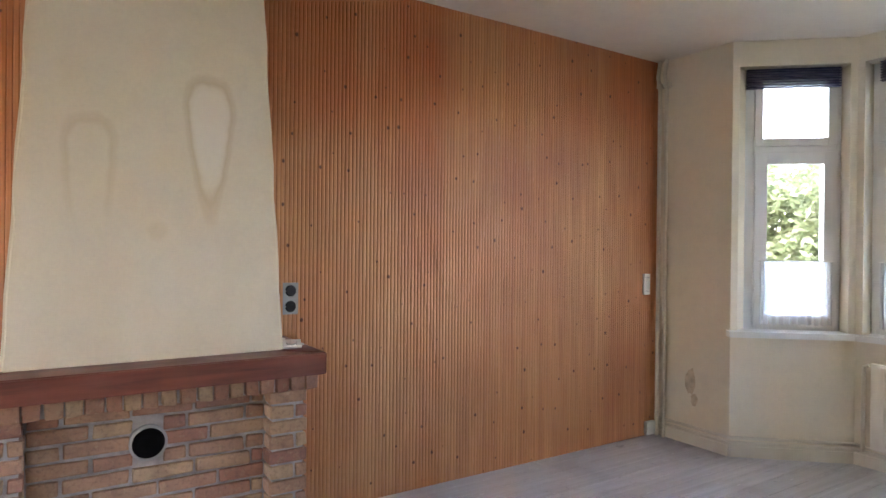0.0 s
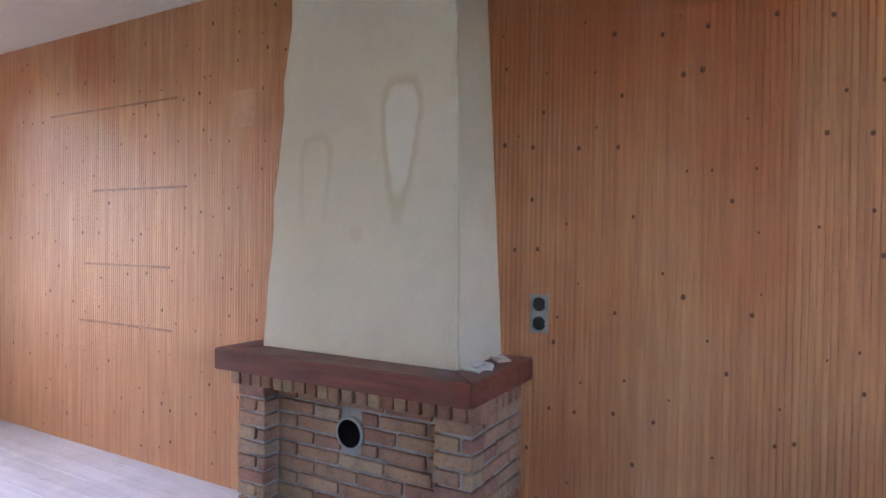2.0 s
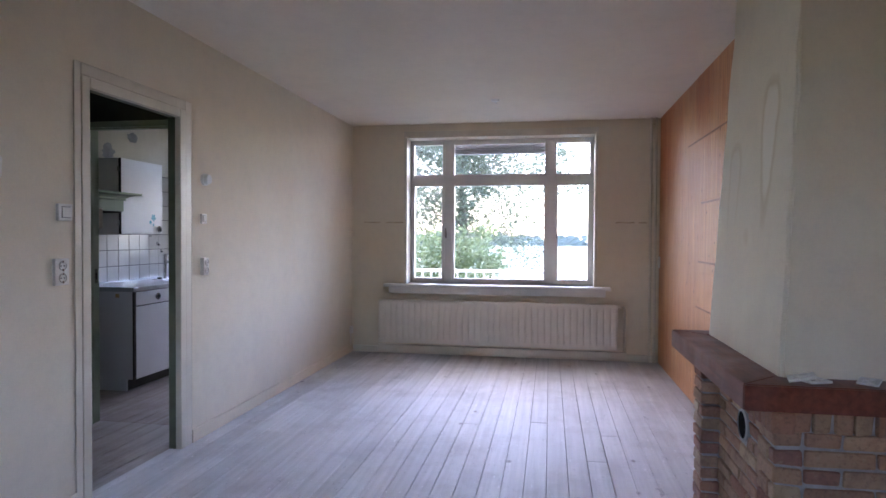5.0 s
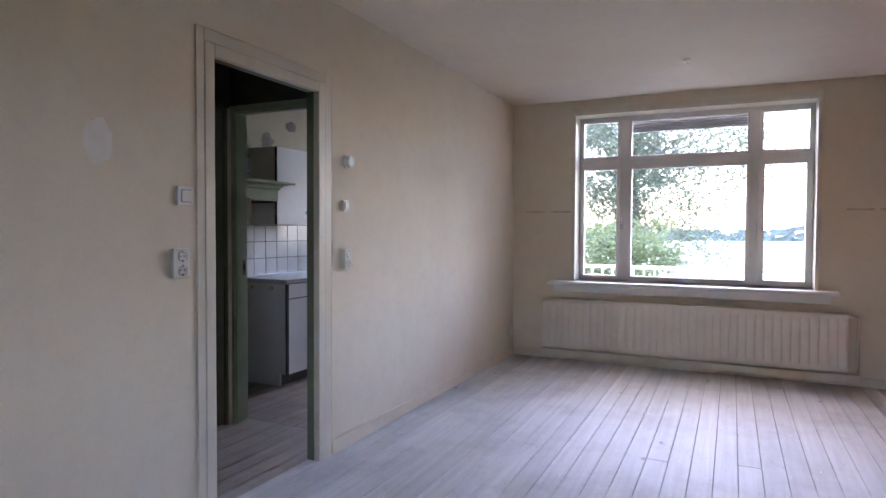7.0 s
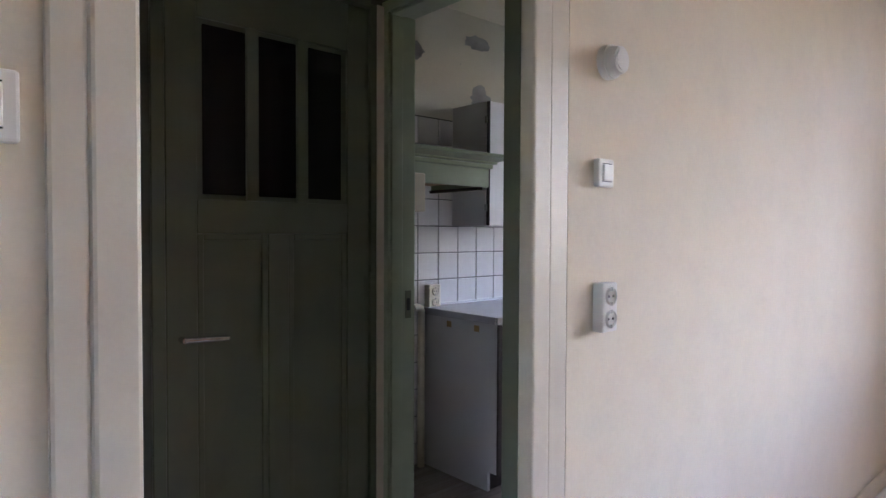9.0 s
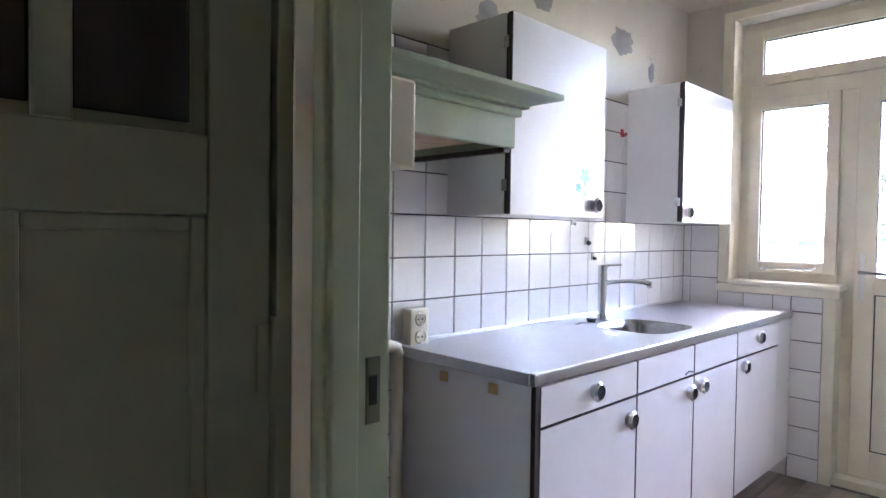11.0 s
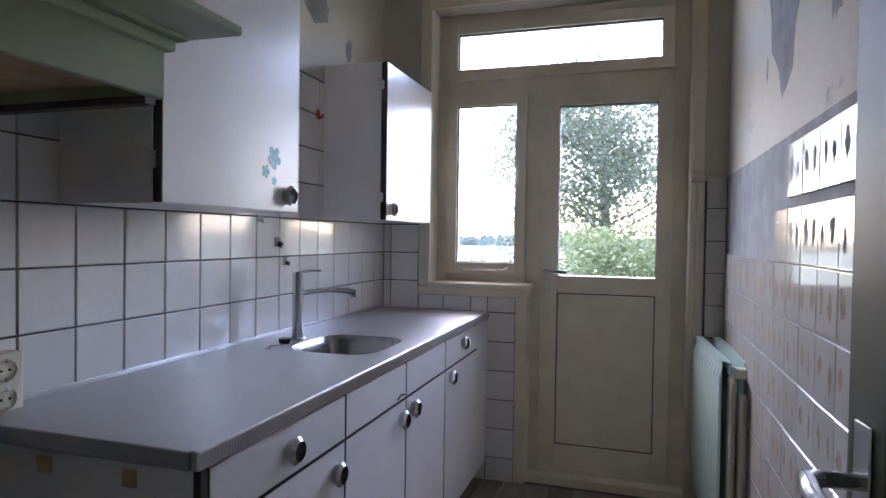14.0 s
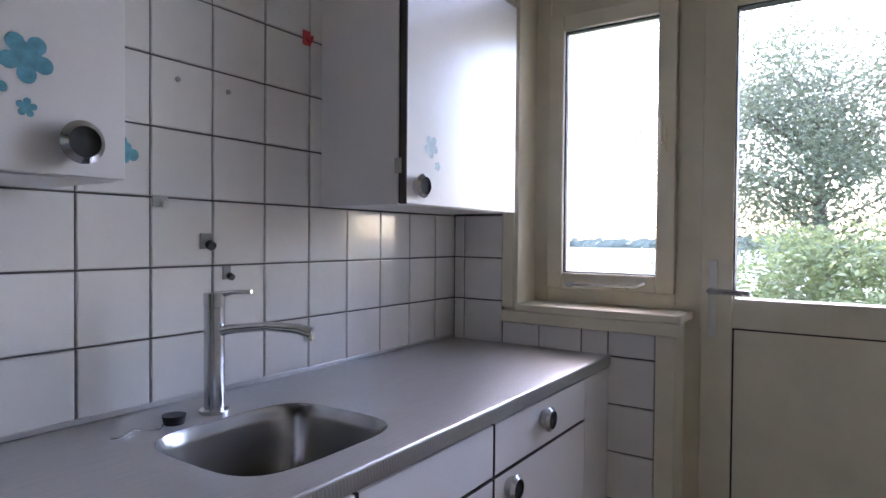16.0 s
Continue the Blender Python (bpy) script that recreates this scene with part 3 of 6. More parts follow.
# bay windows
for i, (a, b) in enumerate(zip(BAY, BAY[1:])):
    A, B = Vector(a), Vector(b)
    u = (B - A).normalized()
    n = Vector((-u.y, u.x))
    A2, B2 = A + u * 0.04 + n * 0.11, B - u * 0.04 + n * 0.11
    L = (B2 - A2).length
    cuts = [(0.125 if i == 0 else 0.03, L - (0.125 if i == 2 else 0.03))] if i != 1 else [(0.03, 0.36), (0.40, L - 0.40), (L - 0.36, L - 0.03)]
    e0, e1 = cuts[0][0], L - cuts[-1][1]
    fr = [(0, e0, BZ0, BZ1), (L - e1, L, BZ0, BZ1), (e0, L - e1, BZ0, BZ0 + 0.03), (e0, L - e1, BZ1 - 0.04, BZ1), (e0, L - e1, 1.925, 1.965)]
    pn = []
    for s0, s1 in cuts:
        if s1 < cuts[-1][1] - 0.01:
            fr.append((s1, s1 + 0.04, BZ0 + 0.03, 1.925))
            fr.append((s1, s1 + 0.04, 1.965, BZ1 - 0.04))
        pn.append((s0, s1, BZ0 + 0.03, 1.925, 0.075, 0.02))
        pn.append((s0, s1, 1.965, BZ1 - 0.04, 0.05, 0.012))
    wb = window("window_%d" % (i + 2), "white painted bay window with a fanlight", tuple(A2), tuple(B2), 0.1, fr, pn, "white_trim", BZ0, BZ1)
    # half curtain on a rod
    for s0, s1 in cuts:
        o = A2 + u * (s0 + 0.03)
        span = s1 - s0 - 0.06
        c = thing("net_curtain", "white net half curtain on a rod in the bay", "curtain", (*o, 0.8), "", "half curtains in the bay")
        c.matrix_basis = Matrix.Translation((*o, 0.83)) @ Matrix(((u.x, -n.x, 0, 0), (u.y, -n.y, 0, 0), (0, 0, 1, 0), (0, 0, 0, 1)))
        bm = bmesh.new()
        cols = 60
        rows = []
        for r in range(9):
            z = 0.40 * r / 8
            rows.append([bm.verts.new((span * k / cols, 0.035 + 0.008 * math.sin(k * 1.05 + 0.4 * math.sin(k * 0.3)) * (1.2 - 0.5 * r / 8), z + (0.006 * math.sin(k * 0.9) if r == 0 else 0))) for k in range(cols + 1)])
        for p, q in zip(rows, rows[1:]):
            for k in range(cols):
                bm.faces.new((p[k], p[k + 1], q[k + 1], q[k]))
        part("cloth", bm, "lace", c)
        bm = bmesh.new()
        cyl(bm, (-0.01, 0.035, 0.40), (span + 0.01, 0.035, 0.40), 0.004, 8)
        part("rod", bm, "white_trim", c)
    # raised venetian blind
    o = A2
    v = thing("venetian_blind", "dark blue venetian blind pulled up above the bay window", "blind", (*o, 2.32), "", "blinds in the bay")
    v.matrix_basis = Matrix.Translation((*o, 2.32)) @ Matrix(((u.x, -n.x, 0, 0), (u.y, -n.y, 0, 0), (0, 0, 1, 0), (0, 0, 0, 1)))
    for k in range(11):
        bm = bmesh.new()
        box(bm, (0.06, 0.03, 0.004 + k * 0.016), (L - 0.03, 0.065, 0.012 + k * 0.016), 0.002)
        part("slat", bm, "blind", v, "", False)
    bpart("head_rail", (0.06, 0.028, 0.18), (L - 0.03, 0.068, 0.215), "blind", v, 0.003)
bm = bmesh.new()
for a, b in zip(BAY, BAY[1:]):
    L = (Vector(b) - Vector(a)).length
    prism(bm, *bay_pieces(a, b, -0.02, L + 0.02, BZ0 - 0.035, BZ0 + 0.002, -0.06, 0.11))
structure("bay_sill", bm, "white_trim", "white painted sill board round the window bay", "sill")
bm = bmesh.new()
pts = [(XE, YN - 0.0)] + BAY + [(XE, YS)]
for a, b in zip(pts, pts[1:]):
    L = (Vector(b) - Vector(a)).length
    prism(bm, *bay_pieces(a, b, 0, L, 0, 0.07, -0.018, -0.002))
    prism(bm, *bay_pieces(a, b, 0, L, 0.07, 0.08, -0.012, -0.002))
structure("baseboard_bay", bm, "trim", "cream painted skirting round the bay", "skirting")

# doorway casing between living room and hall
bm = bmesh.new()
x0, x1, zt = DOOR
for lo, hi in (((x0 - 0.03, KN - 0.006, 0), (x0, YS - 0.03, zt)), ((x1, KN - 0.006, 0), (x1 + 0.03, YS - 0.03, zt)), ((x0 - 0.03, KN - 0.006, zt), (x1 + 0.03, YS - 0.03, zt + 0.03))):
    box(bm, lo, hi, 0.002)
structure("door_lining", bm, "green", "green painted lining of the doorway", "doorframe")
bm = bmesh.new()
for lo, hi in (((x0 - 0.055, YS - 0.029, 0), (x0 + 0.002, YS + 0.012, zt + 0.05)), ((x1 - 0.002, YS - 0.029, 0), (x1 + 0.055, YS + 0.012, zt + 0.05)), ((x0 + 0.002, YS - 0.029, zt - 0.002), (x1 - 0.002, YS + 0.012, zt + 0.05)),
               ((x0 - 0.12, YS + 0.001, 0), (x0 - 0.055, YS + 0.008, zt + 0.11)), ((x1 + 0.055, YS + 0.001, 0), (x1 + 0.10, YS + 0.008, zt + 0.11)), ((x0 - 0.055, YS + 0.001, zt + 0.05), (x1 + 0.055, YS + 0.008, zt + 0.11))):
    box(bm, lo, hi, 0.006)
structure("door_casing", bm, "trim", "cream painted moulded casing round the doorway", "doorframe")
bm = bmesh.new()
box(bm, (XW + 0.02, YS + 0.001, 0), (x0 - 0.12, YS + 0.014, 0.085), 0.004)
box(bm, (x1 + 0.10, YS + 0.001, 0), (XE - 0.02, YS + 0.014, 0.085), 0.004)
structure("baseboard", bm, "wall", "cream painted low skirting along the door wall", "skirting")
bm = bmesh.new()
box(bm, (XW + 0.001, YS + 0.02, 0), (XW + 0.02, YN - 0.001, 0.075), 0.004)
box(bm, (XW + 0.021, 0.35, 0.035), (XW + 0.075, 3.1, 0.105), 0.006)
structure("baseboard_west", bm, "trim", "cream skirting with a boxed pipe under the radiator", "skirting")


# ---------------------------------------------------------------- radiators and pipes
def ribbed_radiator(name, label, length, height, mat, ribs, at, rz, double=False):
    r = thing(name, label, "radiator", at)
    r.rotation_euler[2] = radians(rz)
    for j, off in enumerate((0.0, 0.075) if double else (0.0,)):
        bm = bmesh.new()
        per = 6
        n = ribs * per
        prev = None
        for k in range(n + 1):
            x = length * k / n
            ph = (k % per) / per
            d = 0.0 if k in (0, n) else 0.012 * max(0.0, min(1.0, 1.6 * math.sin(math.pi * ph)))
            col = []
            for z, e in ((0.0, 0.008), (0.0, 0.0), (0.035, 0.0), (0.06, 1.0), (height - 0.06, 1.0), (height - 0.035, 0.0), (height, 0.0), (height, 0.008)):
                y = -(d * e) if e in (0.0, 1.0) else 0.03
                col.append(bm.verts.new((x, off + y, z)))
            if prev:
                for q in range(7):
                    bm.faces.new((prev[q], col[q], col[q + 1], prev[q + 1]))
            prev = col
        part("panel", bm, mat, r)
        bpart("back_panel", (0.004, off + 0.02, 0.006), (length - 0.004, off + 0.034, height - 0.006), mat, r, 0.003)
        bm = bmesh.new()
        cyl(bm, (length - 0.05, off + 0.03, height - 0.03), (length + 0.03, off + 0.03, height - 0.03), 0.017, 12)
        part("valve_stub", bm, mat, r)
    return r


radW = ribbed_radiator("radiator", "long cream ribbed panel radiator under the large window", 2.63, 0.485, "rad", 38, (XW + 0.12, 0.37, 0.135), 90)
for x in (0.2, 2.36):
    bpart("bracket", (x, 0.035, 0.1), (x + 0.04, 0.118, 0.4), "rad", radW)
bm = bmesh.new()
tube(bm, [(XW + 0.06, 3.03, 0.60), (XW + 0.05, 3.07, 0.59), (XW + 0.05, 3.08, 0.55), (XW + 0.05, 3.08, 0.07)], 0.011)
tagged(new("radiator_pipe", mesh_of("radiator_pipe", bm, "trim", True)), "cream painted pipe beside the long radiator", "pipe")
for y in (3.335, 3.385):
    bm = bmesh.new()
    cyl(bm, (XW + 0.04, y, 0), (XW + 0.04, y, H), 0.014, 14)
    for z in (0.5, 1.5, 2.45):
        box(bm, (XW + 0.002, y - 0.008, z), (XW + 0.05, y + 0.018, z + 0.02), 0.003)
    tagged(new("heating_pipe", mesh_of("heating_pipe", bm, "trim", True)), "cream painted upright heating pipe in the corner", "pipe", "corner heating pipes")
for dx, y in ((0.035, YN - 0.045), (0.035, YN - 0.10)):
    bm = bmesh.new()
    tube(bm, [(XE - dx, y, 0.0), (XE - dx, y, 2.4), (XE - dx - 0.01, y + 0.01, 2.5), (XE - dx, y, H)], 0.013)
    box(bm, (XE - 0.05, y - 0.02, 2.42), (XE - 0.002, y + 0.02, 2.45), 0.004)
    tagged(new("heating_pipe", mesh_of("heating_pipe", bm, "trim", True)), "cream painted upright heating pipe beside the panelling", "pipe", "corner heating pipes")
for z in (0.095, 0.125):
    bm = bmesh.new()
    tube(bm, [(XE - 0.03, YN - 0.06, z)] + [(x - 0.03, y - 0.015, z) for x, y in BAY[:2]] + [(4.17, 2.2, z)], 0.010)
    tagged(new("skirting_pipe", mesh_of("skirting_pipe", bm, "trim", True)), "cream painted heating pipe along the skirting", "pipe", "skirting pipes")
radE = ribbed_radiator("radiator", "cream ribbed panel radiator below the bay window", 1.06, 0.50, "rad", 16, (4.10, 2.27, 0.14), -90)
bpart("bracket", (0.2, 0.035, 0.1), (0.24, 0.098, 0.4), "rad", radE)
bpart("bracket", (0.82, 0.035, 0.1), (0.86, 0.098, 0.4), "rad", radE)
bm = bmesh.new()
tube(bm, [(4.15, 2.30, 0.62), (4.15, 2.325, 0.61), (4.15, 2.33, 0.55), (4.15, 2.33, 0.10)], 0.011)
tagged(new("radiator_pipe", mesh_of("radiator_pipe", bm, "trim", True)), "cream painted pipe beside the bay radiator", "pipe")

# ---------------------------------------------------------------- fireplace
fp = thing("fireplace", "brick fireplace with a tapered cream plaster chimney breast", "fireplace", (0.38, 3.25, 0))
FX0, FX1, FY, FB = -0.177, 0.935, 3.005, 3.085
yb = YN - 0.003


def local(bm, o):
    for v in bm.verts:
        v.co -= o


FO = Vector((0.38, 3.25, 0))
for lo_, hi_ in (((FX0 + 0.012, FB + 0.012, 0), (FX1 - 0.012, yb, 0.712)), ((FX0 + 0.012, FY + 0.012, 0), (-0.035, FB + 0.012, 0.712)),
                 ((0.797, FY + 0.012, 0), (FX1 - 0.012, FB + 0.012, 0.712)), ((FX0 + 0.012, FY + 0.012, 0.712), (FX1 - 0.012, yb, 0.784))):
    bpart("mortar_core", Vector(lo_) - FO, Vector(hi_) - FO, "mortar", fp, 0, "grey mortar between the bricks")
# chimney breast, tapering up to the ceiling, with ghost outlines of removed ornaments
bm = bmesh.new()
lo = [(-0.092, yb, 0.872), (-0.092, 3.05, 0.872), (0.853, 3.05, 0.872), (0.845, yb, 0.872)]
hi = [(0.004, yb, H), (-0.004, 3.145, H), (0.768, 3.145, H), (0.742, yb, H)]
N = 14
rings = []
for k in range(N + 1):
    f = k / N
    rings.append([bm.verts.new(Vector(a).lerp(Vector(b), f) + (Vector((0.003 * math.sin(k * 1.7 + j), 0.002 * math.sin(k * 2.3 + j), 0)) if 0 < k < N and j in (1, 2) else Vector())) for j, (a, b) in enumerate(zip(lo, hi))])
for p, q in zip(rings, rings[1:]):
    for j in range(4):
        bm.faces.new((p[j], p[(j + 1) % 4], q[(j + 1) % 4], q[j]))
bm.faces.new(rings[0])
bm.faces.new(list(reversed(rings[-1])))
vert = [e for e in bm.edges if abs(e.verts[0].co.z - e.verts[1].co.z) > 0.05 and e.verts[0].co.y < 3.2]
bmesh.ops.bevel(bm, geom=vert, offset=0.012, segments=3, affect="EDGES")
local(bm, FO)
part("chimney_breast", bm, "chimney", fp, "tapered cream plaster chimney breast")
# mantel of three mitred beams
for nm, outline in (("front", [(-0.205, 2.90), (0.977, 2.90), (0.837, 3.04), (-0.065, 3.04)]), ("side", [(0.979, 2.902), (0.979, yb), (0.839, yb), (0.839, 3.042)]), ("side", [(-0.207, 2.902), (-0.067, 3.042), (-0.067, yb), (-0.207, yb)])):
    bm = bmesh.new()
    prism(bm, outline, 0.786, 0.872)
    bmesh.ops.bevel(bm, geom=bm.edges[:], offset=0.004, segments=2, affect="EDGES")
    local(bm, FO)
    part("mantel_beam", bm, "mantel", fp, "red-brown stained mantel beam", False)
bpart("mantel_board", (-0.066 - FO.x, 3.043 - FO.y, 0.80), (0.838 - FO.x, yb - FO.y, 0.868), "mantel", fp)
# flue hole
bm = bmesh.new()
HC = Vector((0.357, FB, 0.563)) - FO
seg = 28
ra = [bm.verts.new(HC + Vector((0.066 * math.cos(a), -0.006, 0.066 * math.sin(a)))) for a in [k * 2 * math.pi / seg for k in range(seg)]]
rb = [bm.verts.new(HC + Vector((0.056 * math.cos(a), -0.009, 0.056 * math.sin(a)))) for a in [k * 2 * math.pi / seg for k in range(seg)]]
rc = [bm.verts.new(HC + Vector((0.066 * math.cos(a), 0.012, 0.066 * math.sin(a)))) for a in [k * 2 * math.pi / seg for k in range(seg)]]
for p, q in ((ra, rb), (ra, rc)):
    for k in range(seg):
        bm.faces.new((p[k], p[(k + 1) % seg], q[(k + 1) % seg], q[k]))
part("flue_collar", bm, "metalbox", fp, "thin metal collar of the flue hole")
# no real recess: a flat disc painted with the hole's darkness
bm = bmesh.new()
cyl(bm, HC + Vector((0, -0.004, 0)), HC + Vector((0, 0.012, 0)), 0.057, 28)
part("flue_hole", bm, "void", fp, "flat black disc painted as the shaded flue hole")


# ---------------------------------------------------------------- sockets and switches


def wall_plate(name, label, at, rz, w, h, rockers=0, sockets=0, mat="plastic", category="socket", depth=0.018):
    o = thing(name, label, category, at)
    o.rotation_euler[2] = radians(rz)
    bpart("plate", (-w / 2, -depth, -h / 2), (w / 2, 0, h / 2), mat, o, 0.004)
    for i in range(rockers):
        ww_ = w * 0.62
        bpart("rocker", (-ww_ / 2, -depth - 0.006, -h * 0.30), (ww_ / 2, -depth + 0.002, h * 0.30), mat, o, 0.003)
        for z in (-h * 0.325, h * 0.31):
            bpart("joint", (-ww_ / 2, -depth - 0.001, z), (ww_ / 2, -depth + 0.002, z + 0.002), "black", o)
    for i in range(sockets):
        zc = 0 if sockets == 1 else (h * 0.23 if i == 0 else -h * 0.23)
        r = min(w * 0.36, h * 0.19)
        bm = bmesh.new()
        bmesh.ops.create_cone(bm, cap_ends=False, segments=20, radius1=r, radius2=r * 0.86, depth=0.008, matrix=Matrix.Translation((0, -depth - 0.002, zc)) @ Matrix.Rotation(radians(90), 4, "X"))
        cyl(bm, (0, -depth - 0.0005, zc), (0, -depth + 0.004, zc), r * 0.9, 20)
        well = part("socket_well", bm, mat, o)
        for dx in (-0.0095, 0.0095):
            bm = bmesh.new()
            cyl(bm, (dx, -depth - 0.0025, zc), (dx, -depth, zc), 0.003, 8)
            part("pin_hole", bm, "black", well)
        for dz in (-r * 0.8, r * 0.8):
            bpart("earth_clip", (-0.003, -depth - 0.005, zc + dz - 0.004), (0.003, -depth - 0.0005, zc + dz + 0.004), "chrome", well)
    return o


wall_plate("light_switch", "white double light switch beside the doorway", (0.525, YS, 1.443), 180, 0.085, 0.08, 1, 0, category="switch")
wall_plate("double_socket", "white double wall socket beside the doorway", (0.548, YS, 1.163), 180, 0.085, 0.125, 0, 2)
wall_plate("light_switch", "small white light switch under the round detector", (-0.653, YS, 1.447), 180, 0.06, 0.065, 1, 0, category="switch")
wall_plate("double_socket", "small white double socket on the door wall", (-0.655, YS, 1.133), 180, 0.06, 0.115, 0, 2, depth=0.03)
wall_plate("wall_switch", "white switch plate at the end of the panelling", (3.53, YN - 0.015, 1.055), 0, 0.06, 0.145, 1, 0, category="switch")
wall_plate("wall_switch", "white switch plate at the window end of the panelling", (-3.70, YN - 0.015, 1.08), 0, 0.05, 0.12, 1, 0, category="switch")
wall_plate("double_socket", "white double socket on the panelling beside the chimney breast", (-0.331, YN - 0.015, 1.053), 0, 0.082, 0.155, 0, 2)
wall_plate("corner_box", "cream junction box low in the corner", (3.575, YN - 0.015, 0.055), 0, 0.09, 0.09, 0, 0, category="box", depth=0.03)
cb = wall_plate("corner_socket", "small white socket low in the window corner", (-3.70, YS, 0.26), 180, 0.06, 0.08, 0, 1, depth=0.03)
bm = bmesh.new()
cyl(bm, (0, -0.01, -0.04), (0, -0.01, -0.26), 0.006, 8)
part("cable", bm, "plastic", cb)
# uncovered double socket
us = thing("uncovered_socket", "double wall socket without its cover in a ragged grey cutout", "socket", (1.005, YN - 0.016, 1.046))
bm = bmesh.new()
box(bm, (-0.037, -0.003, -0.075), (0.037, 0.0, 0.075), 0.001)
part("cutout", bm, "metalbox", us, "", False)
for z in (0.037, -0.037):
    bm = bmesh.new()
    cyl(bm, (0, -0.004, z), (0, -0.010, z), 0.027, 18, 0.022)
    w_ = part("insert", bm, "dark", us, "black socket insert")
    bpart("bridge", (-0.030, -0.008, z - 0.004), (0.030, -0.004, z + 0.004), "metalbox", w_)
    bpart("core", (-0.010, -0.012, z - 0.009), (0.010, -0.010, z + 0.009), "black", w_)
# round detector
dt = thing("thermostat", "round white room thermostat on the door wall", "thermostat", (-0.672, YS, 1.708))
dt.rotation_euler[2] = radians(180)
bm = bmesh.new()
cyl(bm, (0, 0, 0), (0, -0.018, 0), 0.040, 28)
part("base", bm, "plastic", dt)
bm = bmesh.new()
cyl(bm, (0, -0.018, 0), (0, -0.042, 0), 0.036, 28, 0.031)
dial = part("dial", bm, "plastic", dt)
bm = bmesh.new()
cyl(bm, (0, -0.042, 0), (0, -0.045, 0), 0.024, 24)
part("cap", bm, "plastic", dial)
# loose covers on the mantel
for i, (x, y, rz, tilt) in enumerate(((0.905, 3.13, 20, 0), (0.90, 3.10, -15, 14), (0.90, 3.30, 55, 8))):
    c = thing("socket_cover", "loose white socket cover lying on the mantel", "cover", (x, y, 0.875 + (0.006 if i == 1 else 0)), "", "loose covers")
    c.rotation_euler = (radians(tilt), 0, radians(rz))
    s = 0.04 if i != 2 else 0.03
    bm = bmesh.new()
    for lo_, hi_ in (((-s, -s, 0), (-s * 0.55, s, 0.008)), ((s * 0.55, -s, 0), (s, s, 0.008)), ((-s * 0.55, -s, 0), (s * 0.55, -s * 0.55, 0.008)), ((-s * 0.55, s * 0.55, 0), (s * 0.55, s, 0.008))):
        box(bm, lo_, hi_, 0.001)
    part("rim", bm, "plastic", c, "", False)
    if i:
        bm = bmesh.new()
        cyl(bm, (0, 0, 0.001), (0, 0, 0.012), s * 0.5, 18)
        part("insert", bm, "plastic", c)
# ceiling hook with a plate
ch = thing("ceiling_hook", "small white ceiling rose with bare lamp wires", "ceiling rose", (-2.64, 1.772, H))
bm = bmesh.new()
cyl(bm, (0, 0, 0), (0, 0, -0.018), 0.04, 20, 0.03)
part("rose", bm, "plastic", ch)
bm = bmesh.new()
tube(bm, [(0, 0, -0.018), (0.012, 0, -0.03), (0.035, 0.01, -0.034)], 0.003, 6)
tube(bm, [(0, 0, -0.018), (-0.012, 0, -0.028), (-0.03, 0.015, -0.03)], 0.003, 6)
part("wire", bm, "plastic", ch)

# faint brown tide lines left on the window wall by removed shelving
M["mark"] = plain("brown_tide_mark", (0.60, 0.49, 0.34), 0.8, vary=0.3, scale=15)
for y0_, y1_ in ((0.16, 0.36), (0.42, 0.63), (2.98, 3.18), (3.22, 3.31)):
    bm = bmesh.new()
    n_ = 14
    top = [bm.verts.new((XW + 0.0012, y0_ + (y1_ - y0_) * k / n_, 1.505 + random.uniform(-0.002, 0.004))) for k in range(n_ + 1)]
    bot = [bm.verts.new((XW + 0.0012, y0_ + (y1_ - y0_) * k / n_, 1.492 + random.uniform(-0.006, 0.002))) for k in range(n_ + 1)]
    for k in range(n_):
        bm.faces.new((top[k], top[k + 1], bot[k + 1], bot[k]))
    tagged(new("wall_stain", mesh_of("wall_stain", bm, "mark")), "faint brown line stain across the cream plaster", "stain", "wall stains")
for cx_, cz_, w_, h_ in ((2.877 + 0.28, 0.42, 0.05, 0.10), (2.877 + 0.25, 0.30, 0.03, 0.05)):
    bm = bmesh.new()
    c0 = bm.verts.new((XE - 0.0012, cx_, cz_))
    ring = [bm.verts.new((XE - 0.0012, cx_ + w_ * random.uniform(0.7, 1) * math.cos(k * math.pi / 8), cz_ + h_ * random.uniform(0.7, 1) * math.sin(k * math.pi / 8))) for k in range(16)]
    for k in range(16):
        bm.faces.new((c0, ring[k], ring[(k + 1) % 16]))
    tagged(new("wall_stain", mesh_of("wall_stain", bm, "mark")), "brown damp stain low on the bay wall", "stain", "wall stains")
# old rectangles and lines on the panelling
M["ghost_line"] = plain("dark_panel_mark", (0.36, 0.17, 0.075), 0.6, vary=0.3, scale=20)
for x0_, x1_, z_ in ((-2.03, -1.21, 1.145), (-2.09, -1.18, 0.785), (-2.43, -1.15, 2.10), (-1.95, -1.07, 1.60)):
    bm = bmesh.new()
    box(bm, (x0_, YN - 0.0128, z_), (x1_, YN - 0.0118, z_ + 0.014))
    tagged(new("panel_mark", mesh_of("panel_mark", bm, "ghost_line")), "dark scrape line on the pine panelling", "mark", "panel marks")
M["ghost_square"] = plain("pale_panel_mark", (0.56, 0.29, 0.14), 0.5, vary=0.15, scale=20)
bm = bmesh.new()
box(bm, (-0.72, YN - 0.0128, 1.90), (-0.545, YN - 0.0118, 2.095))
tagged(new("panel_mark", mesh_of("panel_mark", bm, "ghost_square")), "pale unbleached square on the pine panelling", "mark", "panel marks")

# ---------------------------------------------------------------- hall
hd = thing("door_1", "closed dark green panelled door with three dark glass lights", "door", (-0.65, HY, 0), "structure")


